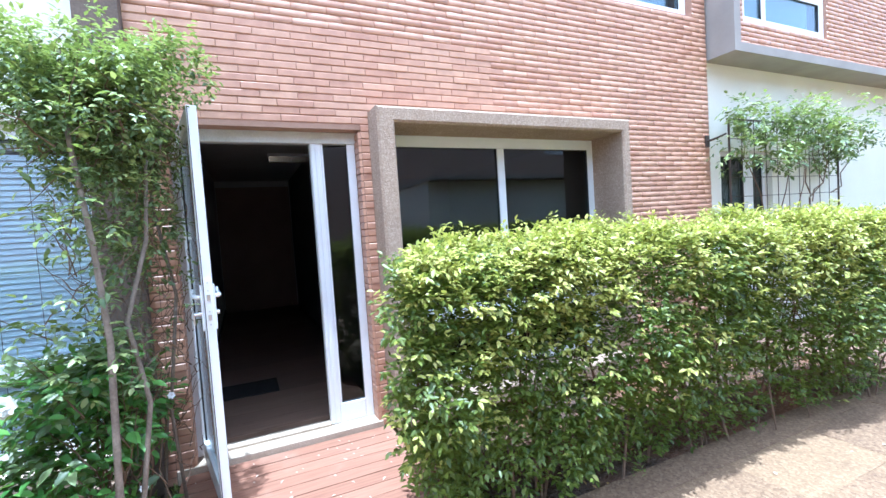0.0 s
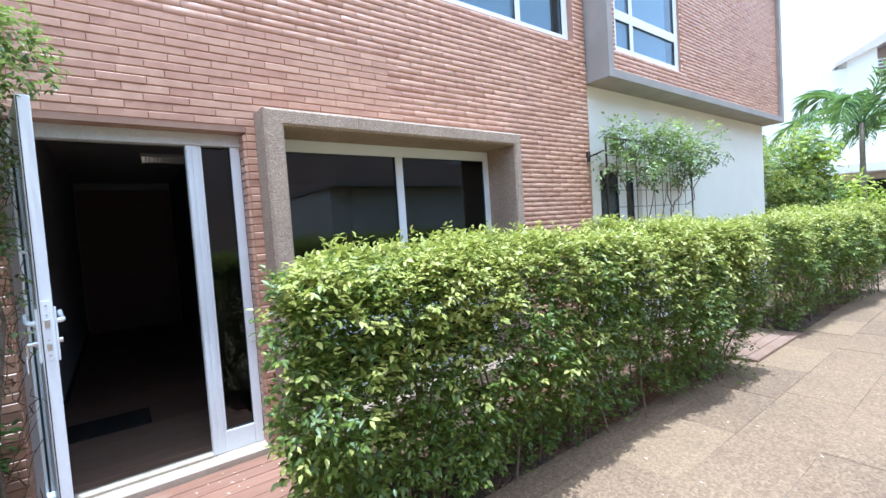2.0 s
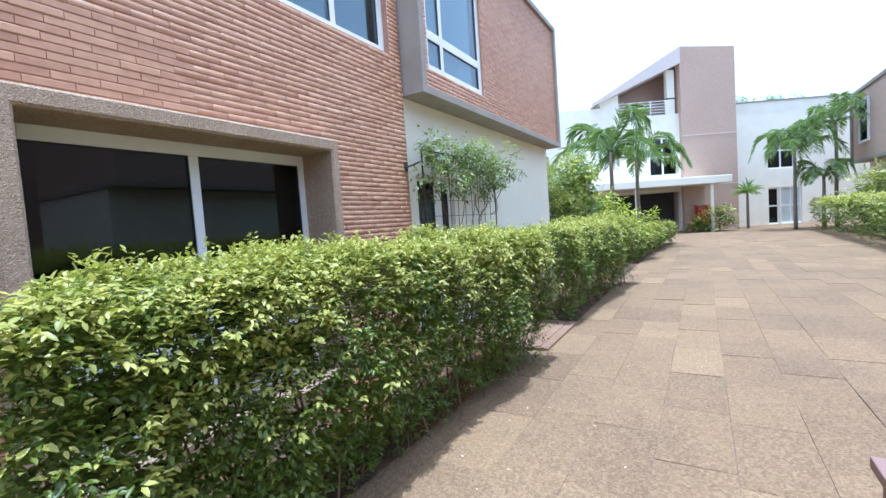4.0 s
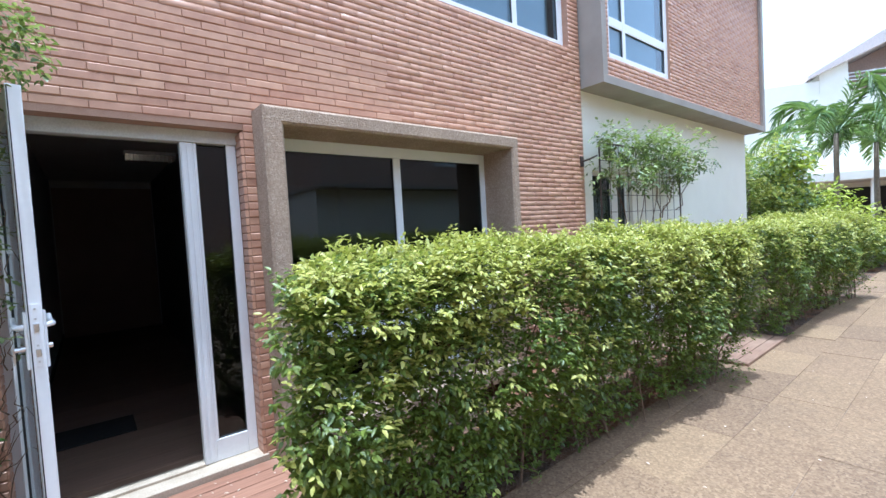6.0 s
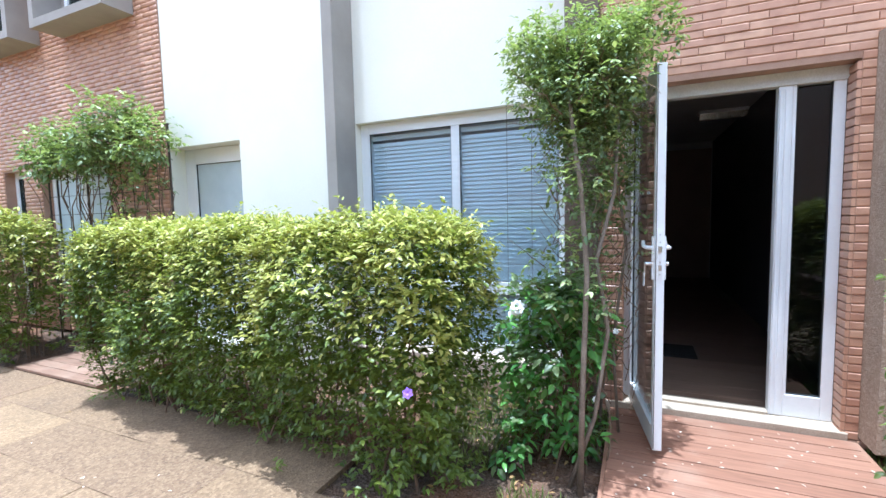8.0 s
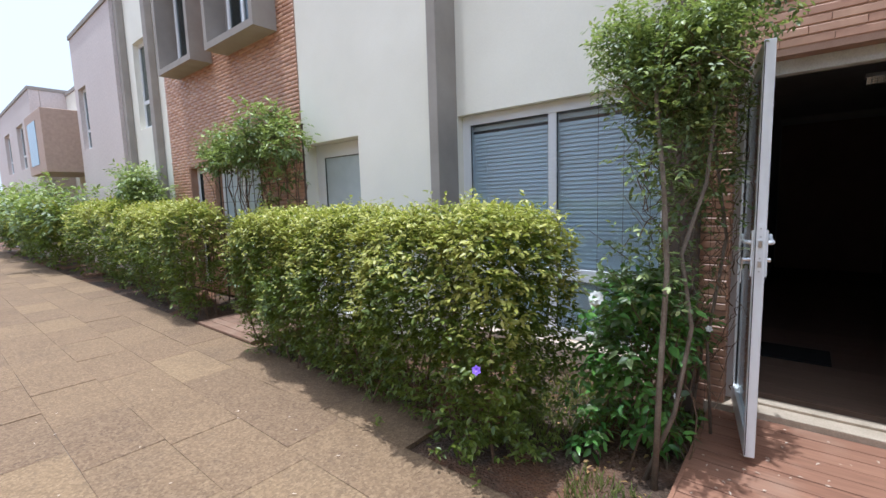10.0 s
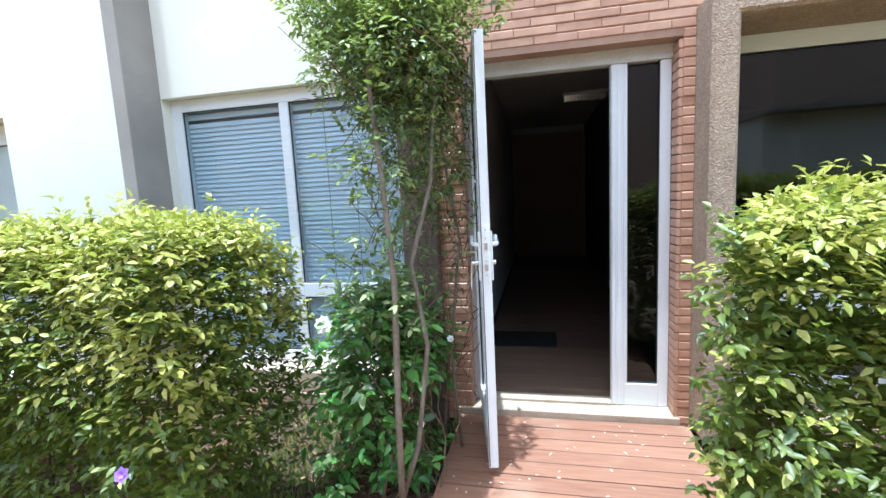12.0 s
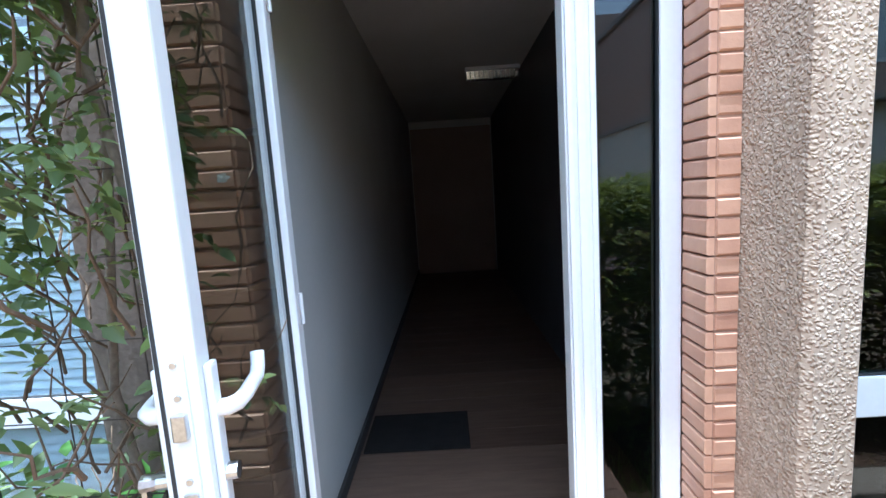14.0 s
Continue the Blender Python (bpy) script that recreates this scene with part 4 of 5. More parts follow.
def sprigs(name, P, ax, out, size, fresh, limit, per, r, mats, droop=0.35):
    """Short shoots with paired leaves along them; the leaves at a shoot's tip are the young ones."""
    n = len(P)
    ax = ax / np.linalg.norm(ax, axis=1, keepdims=True)
    side = np.cross(ax, np.array([0, 0, 1.0]) + rand_dirs(r, n) * 0.3)
    side /= np.linalg.norm(side, axis=1, keepdims=True) + 1e-9
    Q, A, N, L, F = [], [], [], [], []
    for k in range(per):
        s = (1 if k % 2 else -1) * (0.35 if k == per - 1 else 1.0)
        u = (k // 2 + 0.5 * (k % 2)) / (per / 2)
        Q.append(P + ax * u * size * 2.0 + r.normal(0, 0.006, (n, 3)))
        A.append(ax * (0.5 + 0.4 * u) + side * s * 0.9 + rand_dirs(r, n) * 0.35 + np.array([0, 0, -droop]))
        N.append(np.array([0, 0, 0.9]) + out * 0.35 + rand_dirs(r, n) * 0.4)
        L.append(size * r.uniform(0.7, 1.3, n))
        F.append(fresh + 0.22 * (u - 0.5) + r.uniform(-0.08, 0.08, n))
    Q, A, N = np.concatenate(Q), np.concatenate(A), np.concatenate(N)
    L, F = np.concatenate(L), np.concatenate(F)
    Q[:, 2] = np.maximum(Q[:, 2], 0.0)
    return leaves(name, Q, A, N, L, L * r.uniform(0.42, 0.54, len(L)), mats, (F > limit).astype(int))


def hedge(x0, x1, y0, y1, h, n, seed, label, size=0.05, stems=True, turn=0.0, cut=0.0):
    r = np.random.default_rng(seed)
    n = n // PER
    hd = thing("hedge", ((x0 + x1) / 2, (y0 + y1) / 2, -0.03), label, "hedge", "clipped hedges along the path")
    lx, ly = x1 - x0, y1 - y0
    areas = np.array([lx * ly * 1.5, lx * h * 1.25, lx * h * 0.6, ly * h, ly * h])
    face = r.choice(5, n, p=areas / areas.sum())
    U, V = r.uniform(size=n), r.uniform(size=n)
    zf = 0.04 + (h - 0.04) * V ** 0.95
    P = np.zeros((n, 3))
    Nn = np.zeros((n, 3))
    for k in range(5):
        q = face == k
        if k == 0:
            P[q] = np.stack([x0 + lx * U[q], y0 + ly * V[q], np.full(q.sum(), h)], 1)
            Nn[q] = (0, 0, 1)
        elif k in (1, 2):
            P[q] = np.stack([x0 + lx * U[q], np.full(q.sum(), y0 if k == 1 else y1), zf[q]], 1)
            Nn[q] = (0, -1 if k == 1 else 1, 0)
        else:
            P[q] = np.stack([np.full(q.sum(), x0 if k == 3 else x1), y0 + ly * U[q], zf[q]], 1)
            Nn[q] = (-1 if k == 3 else 1, 0, 0)
    # rounded upper edges, narrower foot
    C = np.array([(x0 + x1) / 2, (y0 + y1) / 2, 0])
    zz = P[:, 2] / h
    e = np.clip((zz - 0.8) / 0.2, 0, 1) ** 2 * 0.09 + np.clip((0.6 - zz) / 0.6, 0, 1) ** 1.2 * 0.28
    side = face > 0
    P[side] -= Nn[side] * e[side, None]
    top = face == 0
    dx = np.minimum(P[:, 0] - x0, x1 - P[:, 0])
    dy = np.minimum(P[:, 1] - y0, y1 - P[:, 1])
    P[top, 2] -= (np.clip(1 - dy[top] / 0.22, 0, 1) ** 2 * 0.1 + np.clip(1 - dx[top] / 0.22, 0, 1) ** 2 * 0.1)
    P[:, 0] += cut * np.clip((P[:, 1] - y0) / ly, 0, 1) * np.clip(1 - (P[:, 0] - x0) / 1.2, 0, 1)
    lump = lumps(P, 5.0, seed) * 0.05 + lumps(P, 14.0, seed + 1) * 0.028
    depth = r.exponential(0.05, n)
    deep = r.uniform(size=n) < 0.2
    depth[deep] = r.uniform(0.08, 0.4, deep.sum())
    stray = r.uniform(size=n) < 0.03
    depth[stray] = -r.uniform(0.0, 0.06, stray.sum())
    P += Nn * (lump - depth)[:, None]
    P[:, 2] = np.maximum(P[:, 2], 0.0)
    low = np.clip(0.95 - P[:, 2] / (0.5 * h), 0, 0.58) * (~top)
    thin = lumps(P, 6.0, seed + 2) * 0.2 + low
    keep = r.uniform(size=n) > thin
    P, Nn, depth, top = P[keep], Nn[keep], depth[keep], top[keep]
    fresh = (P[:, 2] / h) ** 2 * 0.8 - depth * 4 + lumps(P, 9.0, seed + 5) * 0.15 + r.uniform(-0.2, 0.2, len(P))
    ax = Nn * 0.6 + rand_dirs(r, len(P)) * 0.7 + np.array([0, 0, 0.35])
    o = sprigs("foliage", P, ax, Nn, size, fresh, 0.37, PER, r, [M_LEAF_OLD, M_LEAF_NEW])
    under(o, hd)
    if stems:
        bm = bmesh.new()
        for k in range(int(lx * 14)):
            x, y = r.uniform(x0 + 0.15, x1 - 0.15), r.uniform(y0 + 0.2, y1 - 0.15)
            pts = [(x, y, -0.03)]
            for s in range(5):
                x += r.normal(0, 0.05)
                y += r.normal(0, 0.05)
                pts.append((min(max(x, x0 + .05), x1 - .05), min(max(y, y0 + 0.05), y1 - .05), h * 0.93 * (s + 1) / 5 * r.uniform(0.85, 1.0)))
            tube(bm, pts, r.uniform(0.005, 0.011), 0.002, 4)
        s = wpart("stem_mass", bm, M_TWIG, hd, "thin brown woody stems")
        s["kind"] = "stuff"
    hd.rotation_euler.z = radians(turn)
    return hd


hedge(-0.3, 3.82, -1.7, -0.96, 1.345, 112000, 11, "clipped hedge with yellow-green young leaves on top", 0.035, turn=-3.5, cut=0.36)
hedge(5.2, 9.1, -1.83, -1.05, 1.31, 52000, 12, "clipped green hedge beyond the second deck", 0.04, turn=-5)
hedge(13.0, 20.5, -1.9, -0.9, 0.85, 16000, 13, "low loose hedge before the far entrance", 0.075, False, turn=-4)
hedge_left = hedge(-5.05, -1.84, -1.56, -0.86, 1.36, 96000, 14, "clipped hedge with darker shaded foot beside the path", 0.035, turn=-4.5)
hedge(-9.9, -6.65, -1.25, -0.55, 1.43, 28000, 15, "clipped green hedge beyond the bleached deck", 0.05, turn=-4.5)
hedge(-13.5, -10.3, -1.1, -0.5, 1.47, 11000, 16, "clipped green hedge further along the path", 0.075, False)
hedge(-24, -14.2, -1.3, -0.95, 1.5, 9000, 17, "distant clipped hedge along the path", 0.11, False)
hedge(13.0, 26.3, -8.6, -7.45, 1.36, 24000, 18, "long clipped hedge across the far court", 0.085, False, turn=-1.7)
hedge(1.8, 11.9, -8.35, -7.2, 1.36, 18000, 19, "long clipped hedge across the path", 0.085, False, turn=-1.7)


def clump(P0, rad, n, r, size, mats, new_share=0.3, flat=0.6, parent=None, name="foliage", drop=0.3):
    """Leaves round a list of centres with radii."""
    P0, rad = np.array(P0, float), np.array(rad, float)
    n = n // 5
    k = r.choice(len(P0), n, p=rad ** 2 / (rad ** 2).sum())
    D = rand_dirs(r, n)
    rr = rad[k] * r.uniform(0.25, 1.0, n) ** 0.5
    P = P0[k] + D * rr[:, None] * np.array([1, 1, flat])
    P[:, 2] = np.maximum(P[:, 2], 0.0)
    fresh = D[:, 2] * 0.5 + r.uniform(-0.35, 0.35, n)
    o = sprigs(name, P, D * 0.6 + rand_dirs(r, n) * 0.7 + np.array([0, 0, 0.1]), D, size, fresh, 0.5 - new_share, 5, r, mats, drop)
    if parent:
        under(o, parent)
    return o


def trellis(name, x0, x1, y, z0, z1, pitch, label, rod=0.003, rim=2.6):
    tr = thing(name, ((x0 + x1) / 2, y, z0), label, "trellis", "iron trellises on the walls")
    n = round((x1 - x0) / pitch)
    for k in range(n + 1):
        x = x0 + (x1 - x0) * k / n
        rr = rod * (rim if k in (0, n) else 1)
        wpart("rod", boxes((x - rr, x + rr, y - rr, y + rr, z0, z1)), M_RUST, tr)
    n = round((z1 - z0) / pitch)
    for k in range(n + 1):
        z = z0 + (z1 - z0) * k / n
        rr = rod * (rim if k == n else 1)
        wpart("rod", boxes((x0, x1, y + rod * 2.7, y + rod * 2.7 + 2 * rr, z - rr, z + rr)), M_RUST, tr)
    return tr


def branch(r, a, b, wob, n=6):
    a, b = np.array(a, float), np.array(b, float)
    out = []
    for k in range(n + 1):
        u = k / n
        p = a + (b - a) * u
        if 0 < k < n:
            p = p + r.normal(0, wob, 3)
        out.append(tuple(p))
    return out


# climbing plant beside the door
r = np.random.default_rng(21)
trellis("wire_trellis", -1.9, -1.25, -0.45, -0.03, 2.15, 0.16, "rusty wire mesh trellis carrying the climbing plant", 0.001, 1.0)
vine = thing("climbing_plant", (-1.4, -0.9, -0.03), "tall leafy climber with bare woody stems beside the door", "climbing plant")
trunks = [[(-1.36, -1.1, -0.03), (-1.35, -1.1, 0.5), (-1.33, -1.1, 1.1), (-1.36, -1.08, 1.5), (-1.42, -1.0, 1.9), (-1.45, -0.9, 2.3)],
          [(-1.42, -1.05, -0.03), (-1.3, -1.0, 0.35), (-1.24, -0.98, 0.8), (-1.3, -0.95, 1.15), (-1.22, -0.85, 1.5), (-1.2, -0.7, 2.1)],
          [(-1.2, -0.5, -0.03), (-1.24, -0.5, 0.6), (-1.17, -0.48, 1.2), (-1.24, -0.5, 1.7), (-1.15, -0.5, 2.2)],
          [(-1.33, -0.42, -0.03), (-1.28, -0.4, 0.5), (-1.36, -0.4, 1.1), (-1.28, -0.42, 1.6), (-1.34, -0.5, 2.25)]]
for k, tpts in enumerate(trunks):
    wpart("stem", tube(bmesh.new(), tpts, (0.016, 0.012, 0.009, 0.009)[k], 0.008, 8), M_BARK, vine, smooth=True)
bm = bmesh.new()
for k in range(230):
    x, y, z = r.uniform(-1.58, -1.1), r.uniform(-1.0, -0.27) if k < 130 else r.uniform(-0.5, -0.25), r.uniform(0.3, 2.2)
    q = np.clip(r.normal(0, 0.13, 3), -0.18, 0.18)
    tube(bm, branch(r, (x, y, z), (min(x + q[0], -1.1), y + q[1], z + abs(q[2]) + 0.1), 0.009, 5), 0.0035, 0.0012, 4)
for k in range(90):
    x, y, z = r.uniform(-1.58, -1.15), r.uniform(-1.05, -0.5), r.uniform(1.85, 2.12)
    q = np.clip(r.normal(0, 0.13, 3), -0.2, 0.2)
    tube(bm, branch(r, (x, y, z), (x + q[0], y + q[1], z + q[2]), 0.01, 5), 0.004, 0.001, 4)
wpart("twig_mass", bm, M_TWIG, vine)["kind"] = "stuff"
cs, rs = [], []
for k in range(85):
    u = r.uniform() ** 1.5
    z = 2.3 - 0.42 * u + r.normal(0, 0.03)
    cs.append((r.uniform(-1.68 + 0.12 * u, -1.16 - 0.06 * u), r.uniform(-1.1, -0.45), z))
    rs.append(r.uniform(0.07, 0.19))
clump(cs, rs, 16500, r, 0.029, [M_VINE, M_VINE_NEW], 0.45, 0.9, vine)
cs, rs = [], []
for k in range(60):
    th = r.uniform(-0.3, math.pi + 0.2)
    cs.append((min(-1.42 - 0.36 * math.cos(th) + r.normal(0, 0.03), -1.16), r.uniform(-1.1, -0.5), 2.16 + 0.22 * math.sin(th) + r.normal(0, 0.04)))
    rs.append(r.uniform(0.03, 0.09))
clump(cs, rs, 1300, r, 0.028, [M_VINE, M_VINE_NEW], 0.6, 1.3, vine)
cs, rs = [], []
for k in range(46):
    cs.append((r.uniform(-1.52, -1.13), r.uniform(-0.6, -0.36), r.uniform(0.9, 2.0)))
    rs.append(r.uniform(0.05, 0.12))
clump(cs, rs, 250, r, 0.034, [M_VINE, M_VINE_NEW], 0.25, 1.0, vine)
cs, rs = [], []
for k in range(70):
    u = r.uniform() ** 1.3
    z = 2.08 - 0.75 * u
    cs.append((r.uniform(-1.72 + 0.32 * u, -1.18), r.uniform(-1.1 + 0.3 * u, -0.5), z))
    rs.append(r.uniform(0.05, 0.15) * (1 - 0.3 * u))
clump(cs, rs, 3200, r, 0.03, [M_VINE, M_VINE_NEW], 0.32, 1.0, vine)
cs, rs = [], []
for k in range(40):
    cs.append((r.normal(-1.4, 0.08), r.normal(-1.05, 0.08), r.uniform(0.9, 2.0)))
    rs.append(r.uniform(0.05, 0.13))
clump(cs, rs, 650, r, 0.038, [M_VINE, M_VINE_NEW], 0.45, 1.0, vine)
cs, rs = [], []
for k in range(22):
    cs.append((r.uniform(-1.42, -1.15), r.uniform(-0.9, -0.5), r.uniform(1.0, 1.5)))
    rs.append(r.uniform(0.05, 0.11))
clump(cs, rs, 220, r, 0.036, [M_VINE, M_VINE_NEW], 0.25, 1.0, vine)
cs = [(-1.13 - 0.015 * k, -0.42, 1.58 + 0.01 * k) for k in range(4)]
clump(cs, [0.045] * 4, 90, r, 0.04, [M_VINE, M_VINE_NEW], 0.3, 1.0, vine)

cs = [(r.uniform(-1.2, -0.98), r.uniform(-0.75, -0.4), r.uniform(2.34, 2.46)) for k in range(14)]
clump(cs, [0.1] * 14, 900, r, 0.034, [M_VINE, M_VINE_NEW], 0.5, 0.9, vine)

# shrub with white flowers at the foot of the climber
bush = thing("flowering_shrub", (-1.6, -0.75, -0.03), "glossy dark green shrub with white blossoms under the climber", "shrub")
cs, rs = [], []
for k in range(64):
    z = r.uniform(0.1, 0.95)
    cs.append((r.uniform(-1.82, -1.31), r.uniform(-1.0, -0.35), z))
    rs.append(r.uniform(0.06, 0.13))
clump(cs, rs, 3600, r, 0.062, [M_BUSH, M_VINE], 0.35, 1.0, bush)
bm = bmesh.new()
for k in range(26):
    tube(bm, branch(r, (r.normal(-1.5, 0.1), r.normal(-0.75, 0.1), -0.03), (r.uniform(-1.8, -1.2), r.uniform(-1.0, -0.4), r.uniform(0.5, 0.95)), 0.02), 0.006, 0.002, 5)
wpart("twig_mass", bm, M_TWIG, bush)["kind"] = "stuff"


def flower(parent, at, rad, material, name="flower", n=6, face=(0.3, -1, 0.5)):
    k = n * 2
    f = Vector(face).normalized()
    a = f.orthogonal().normalized()
    b = f.cross(a)
    P, A, N = [], [], []
    for i in range(k):
        th = i * math.tau / n + (0.5 if i >= n else 0)
        d = math.cos(th) * a + math.sin(th) * b + f * (0.25 if i < n else 0.7)
        P.append(Vector(at)), A.append(d), N.append(f)
    L = np.array([rad if i < n else rad * 0.6 for i in range(k)])
    o = leaves(name, np.array(P), np.array(A), np.array(N), L, L * 0.95, [material], np.zeros(k, int))
    del o["kind"]
    return under(o, parent)


flower(bush, (-1.69, -1.03, 0.9), 0.042, M_PETAL, n=9)
flower(bush, (-1.705, -1.01, 0.88), 0.036, M_PETAL, n=7, face=(0.1, -1, 0.1))
flower(bush, (-1.3, -0.95, 0.42), 0.019, M_PETAL, n=8)
flower(bush, (-1.22, -0.6, 0.7), 0.02, M_PETAL)
flower(vine, (-1.09, -0.4, 1.5), 0.013, M_PETAL, n=5)
flower(hedge_left, (-1.9, -1.68, 0.69), 0.024, M_PURPLE)

# climbers on the neighbours' trellises
for name, x0, x1, top, z0, seed, y in (("near", 3.84, 5.95, 2.4, 1.95, 31, -0.3), ("far", -7.7, -5.45, 2.38, 1.95, 32, -0.3)):
    r = np.random.default_rng(seed)
    trellis("wire_trellis", x0, x1, y, -0.03, top, 0.21, "dark iron rod trellis against the wall", 0.003)
    v2 = thing("climbing_plant", ((x0 + x1) / 2, y, -0.03), "leafy climber spread along the top of a trellis", "climbing plant")
    cs, rs = [], []
    for k in range(46):
        cs.append((r.uniform(x0 - 0.05, x1 + 0.15), y + r.normal(-0.08, 0.12), r.uniform(z0 + 0.05, top + 0.15)))
        rs.append(r.uniform(0.1, 0.24))
    if seed == 32:
        for k in range(16):
            cs.append((r.uniform(-6.5, -5.5), y + r.normal(-0.05, 0.06), r.uniform(1.2, 2.0)))
            rs.append(r.uniform(0.06, 0.13))
    clump(cs, rs, 3400 if seed == 31 else 6500, r, 0.06, [M_VINE, M_VINE_NEW], 0.45, 0.9, v2)
    bm = bmesh.new()
    for k in range(7 if seed == 31 else 24):
        xx = r.uniform(x0, x1)
        tube(bm, branch(r, (xx, y, r.uniform(0, 1.6)), (xx + r.normal(0, 0.3), y - 0.05, top), 0.05), 0.008, 0.003, 5)
    wpart("stem_mass", bm, M_TWIG, v2)["kind"] = "stuff"
r = np.random.default_rng(33)
v3 = thing("climbing_plant", (-11, -0.7, -0.03), "bushy climber before the far white house", "climbing plant")
clump([(r.uniform(-11.5, -9.9), r.normal(-0.5, 0.1), r.uniform(1.4, 2.15)) for k in range(40)], [0.24] * 40, 3000, r, 0.09, [M_VINE, M_VINE_NEW], 0.4, 0.9, v3)
v4 = thing("climbing_plant", (-18, -1.2, -0.03), "far climber and shrubs along the row of houses", "climbing plant")
clump([(r.uniform(-24, -13.5), r.normal(-1.1, 0.2), r.uniform(1.0, 1.95)) for k in range(70)], [0.42] * 70, 5000, r, 0.14, [M_VINE, M_VINE_NEW], 0.4, 0.9, v4)


# palms and shrubs in the far garden
LEAFLETS = 30


def palm(x, y, h, seed, fronds=13, length=2.2, label="slender palm with arching feathery fronds"):
    r = np.random.default_rng(seed)
    p = thing("palm_tree", (x, y, -0.03), label, "palm")
    pts = [(x + 0.06 * math.sin(k), y, -0.03 + (h + 0.03) * k / 6) for k in range(7)]
    wpart("trunk", tube(bmesh.new(), pts, 0.09, 0.06, 10), M_BARK, p, smooth=True)
    top = np.array(pts[-1])
    P, A, N = [], [], []
    bm = bmesh.new()
    reach = []
    for f in range(fronds):
        th = f * 2.4 + r.uniform(-0.3, 0.3)
        up = r.uniform(0.35, 2.0)
        size = length * r.uniform(0.75, 1.1)
        d = np.array([math.cos(th), math.sin(th), 0])
        path = [top + d * size * u * (1 - 0.2 * u) * (1.15 - 0.3 * up) + np.array([0, 0, size * (0.72 * up * u - 0.2 * u * u - 0.62 * up * u ** 3)]) for u in np.linspace(0, 1, 11)]
        tube(bm, path, 0.02, 0.004, 4)
        sd = np.cross(d, (0, 0, 1))
        for u in np.linspace(0.1, 1.0, LEAFLETS):
            i = min(int(u * 10), 9)
            q = path[i] + (path[i + 1] - path[i]) * (u * 10 - i)
            along = (path[i + 1] - path[i]) / np.linalg.norm(path[i + 1] - path[i])
            for s in (-1, 1):
                P.append(q)
                A.append(sd * s * 0.75 + along * 0.7 + np.array([0, 0, -0.3 + r.normal(0, 0.15)]))
                N.append(np.array([0, 0, 1.0]) + r.normal(0, 0.25, 3))
                reach.append(size * 0.24 * math.sin(0.5 + 2.1 * u))
    wpart("rib_mass", bm, M_PALM, p)["kind"] = "stuff"
    k = len(P)
    o = leaves("frond_mass", np.array(P), np.array(A), np.array(N), np.array(reach), np.full(k, 0.03), [M_PALM], np.zeros(k, int))
    under(o, p)
    return p


palm(16.0, -0.45, 3.6, 41, 14, 2.7)
palm(18.0, -1.05, 3.4, 42, 13, 2.5)
palm(13.5, 1.9, 3.0, 43, 9, 1.8)
palm(27.0, -7.15, 3.9, 44, 15, 2.7, "tall palm before the far white building")
palm(27.2, -8.75, 5.0, 45, 15, 2.5, "tall palm before the far white building")
palm(26.8, -8.2, 2.5, 46, 13, 2.1, "tall palm before the far white building")


def spiky(x, y, h, seed):
    r = np.random.default_rng(seed)
    s = thing("yucca", (x, y, -0.03), "small spiky yucca with a thin bare trunk", "yucca")
    wpart("trunk", tube(bmesh.new(), [(x, y, -0.03), (x + 0.03, y, h * 0.5), (x, y, h)], 0.08, 0.06, 8), M_BARK, s)
    n = 70
    D = rand_dirs(r, n)
    D[:, 2] = np.abs(D[:, 2]) - 0.25
    o = leaves("crown", np.tile(np.array([x, y, h]), (n, 1)), D, np.tile(np.array([0, 0, 1.0]), (n, 1)) + r.normal(0, 0.1, (n, 3)), r.uniform(0.6, 0.95, n), np.full(n, 0.07), [M_PALM], np.zeros(n, int))
    under(o, s)


spiky(30.3, -5.45, 2.1, 51)


def shrub(x, y, w, h, n, size, seed, mats, label):
    r = np.random.default_rng(seed)
    s = thing("shrub", (x, y, -0.03), label, "shrub")
    wpart("stem", tube(bmesh.new(), [(x, y, -0.03), (x + 0.05, y, h * 0.4), (x, y, h * 0.7)], 0.05, 0.02, 6), M_BARK, s)
    cs = [(x + r.normal(0, w * 0.3), y + r.normal(0, w * 0.25), h * (0.15 + 0.75 * r.uniform() ** 0.8)) for k in range(30)]
    clump(cs, [w * 0.26] * 30, n, r, size, mats, 0.4, 1.0, s)


shrub(11.2, 0.35, 1.6, 3.1, 17000, 0.055, 61, [M_LEAF_OLD, M_LEAF_NEW], "rounded green shrub at the corner of the house")
shrub(12.4, 0.2, 1.4, 2.3, 7000, 0.07, 62, [M_VINE, M_LEAF_NEW], "rounded green shrub in the far garden")
shrub(14.0, -0.5, 1.6, 1.9, 3600, 0.15, 63, [M_YELLOW, M_YELLOW], "yellow-green feathery shrub in the far garden")
shrub(12.3, -0.1, 1.3, 3.2, 2600, 0.18, 64, [M_YELLOW, M_PALM], "yellow-green feathery palm clump behind hedge")
shrub(18.0, -1.0, 1.8, 1.1, 1500, 0.13, 65, [M_LEAF_OLD, M_LEAF_NEW], "low shrub near the far entrance")
shrub(28.4, -4.0, 1.4, 1.3, 900, 0.16, 66, [M_VINE, M_LEAF_NEW], "low shrub beside the red cabinet")
shrub(28.2, -3.0, 1.2, 0.7, 700, 0.16, 67, [M_LEAF_OLD, M_LEAF_NEW], "low shrub at the foot of the tower")
shrub(23.0, -9.6, 2.6, 2.5, 5000, 0.14, 68, [M_LEAF_OLD, M_LEAF_NEW], "large rounded shrub across the court")

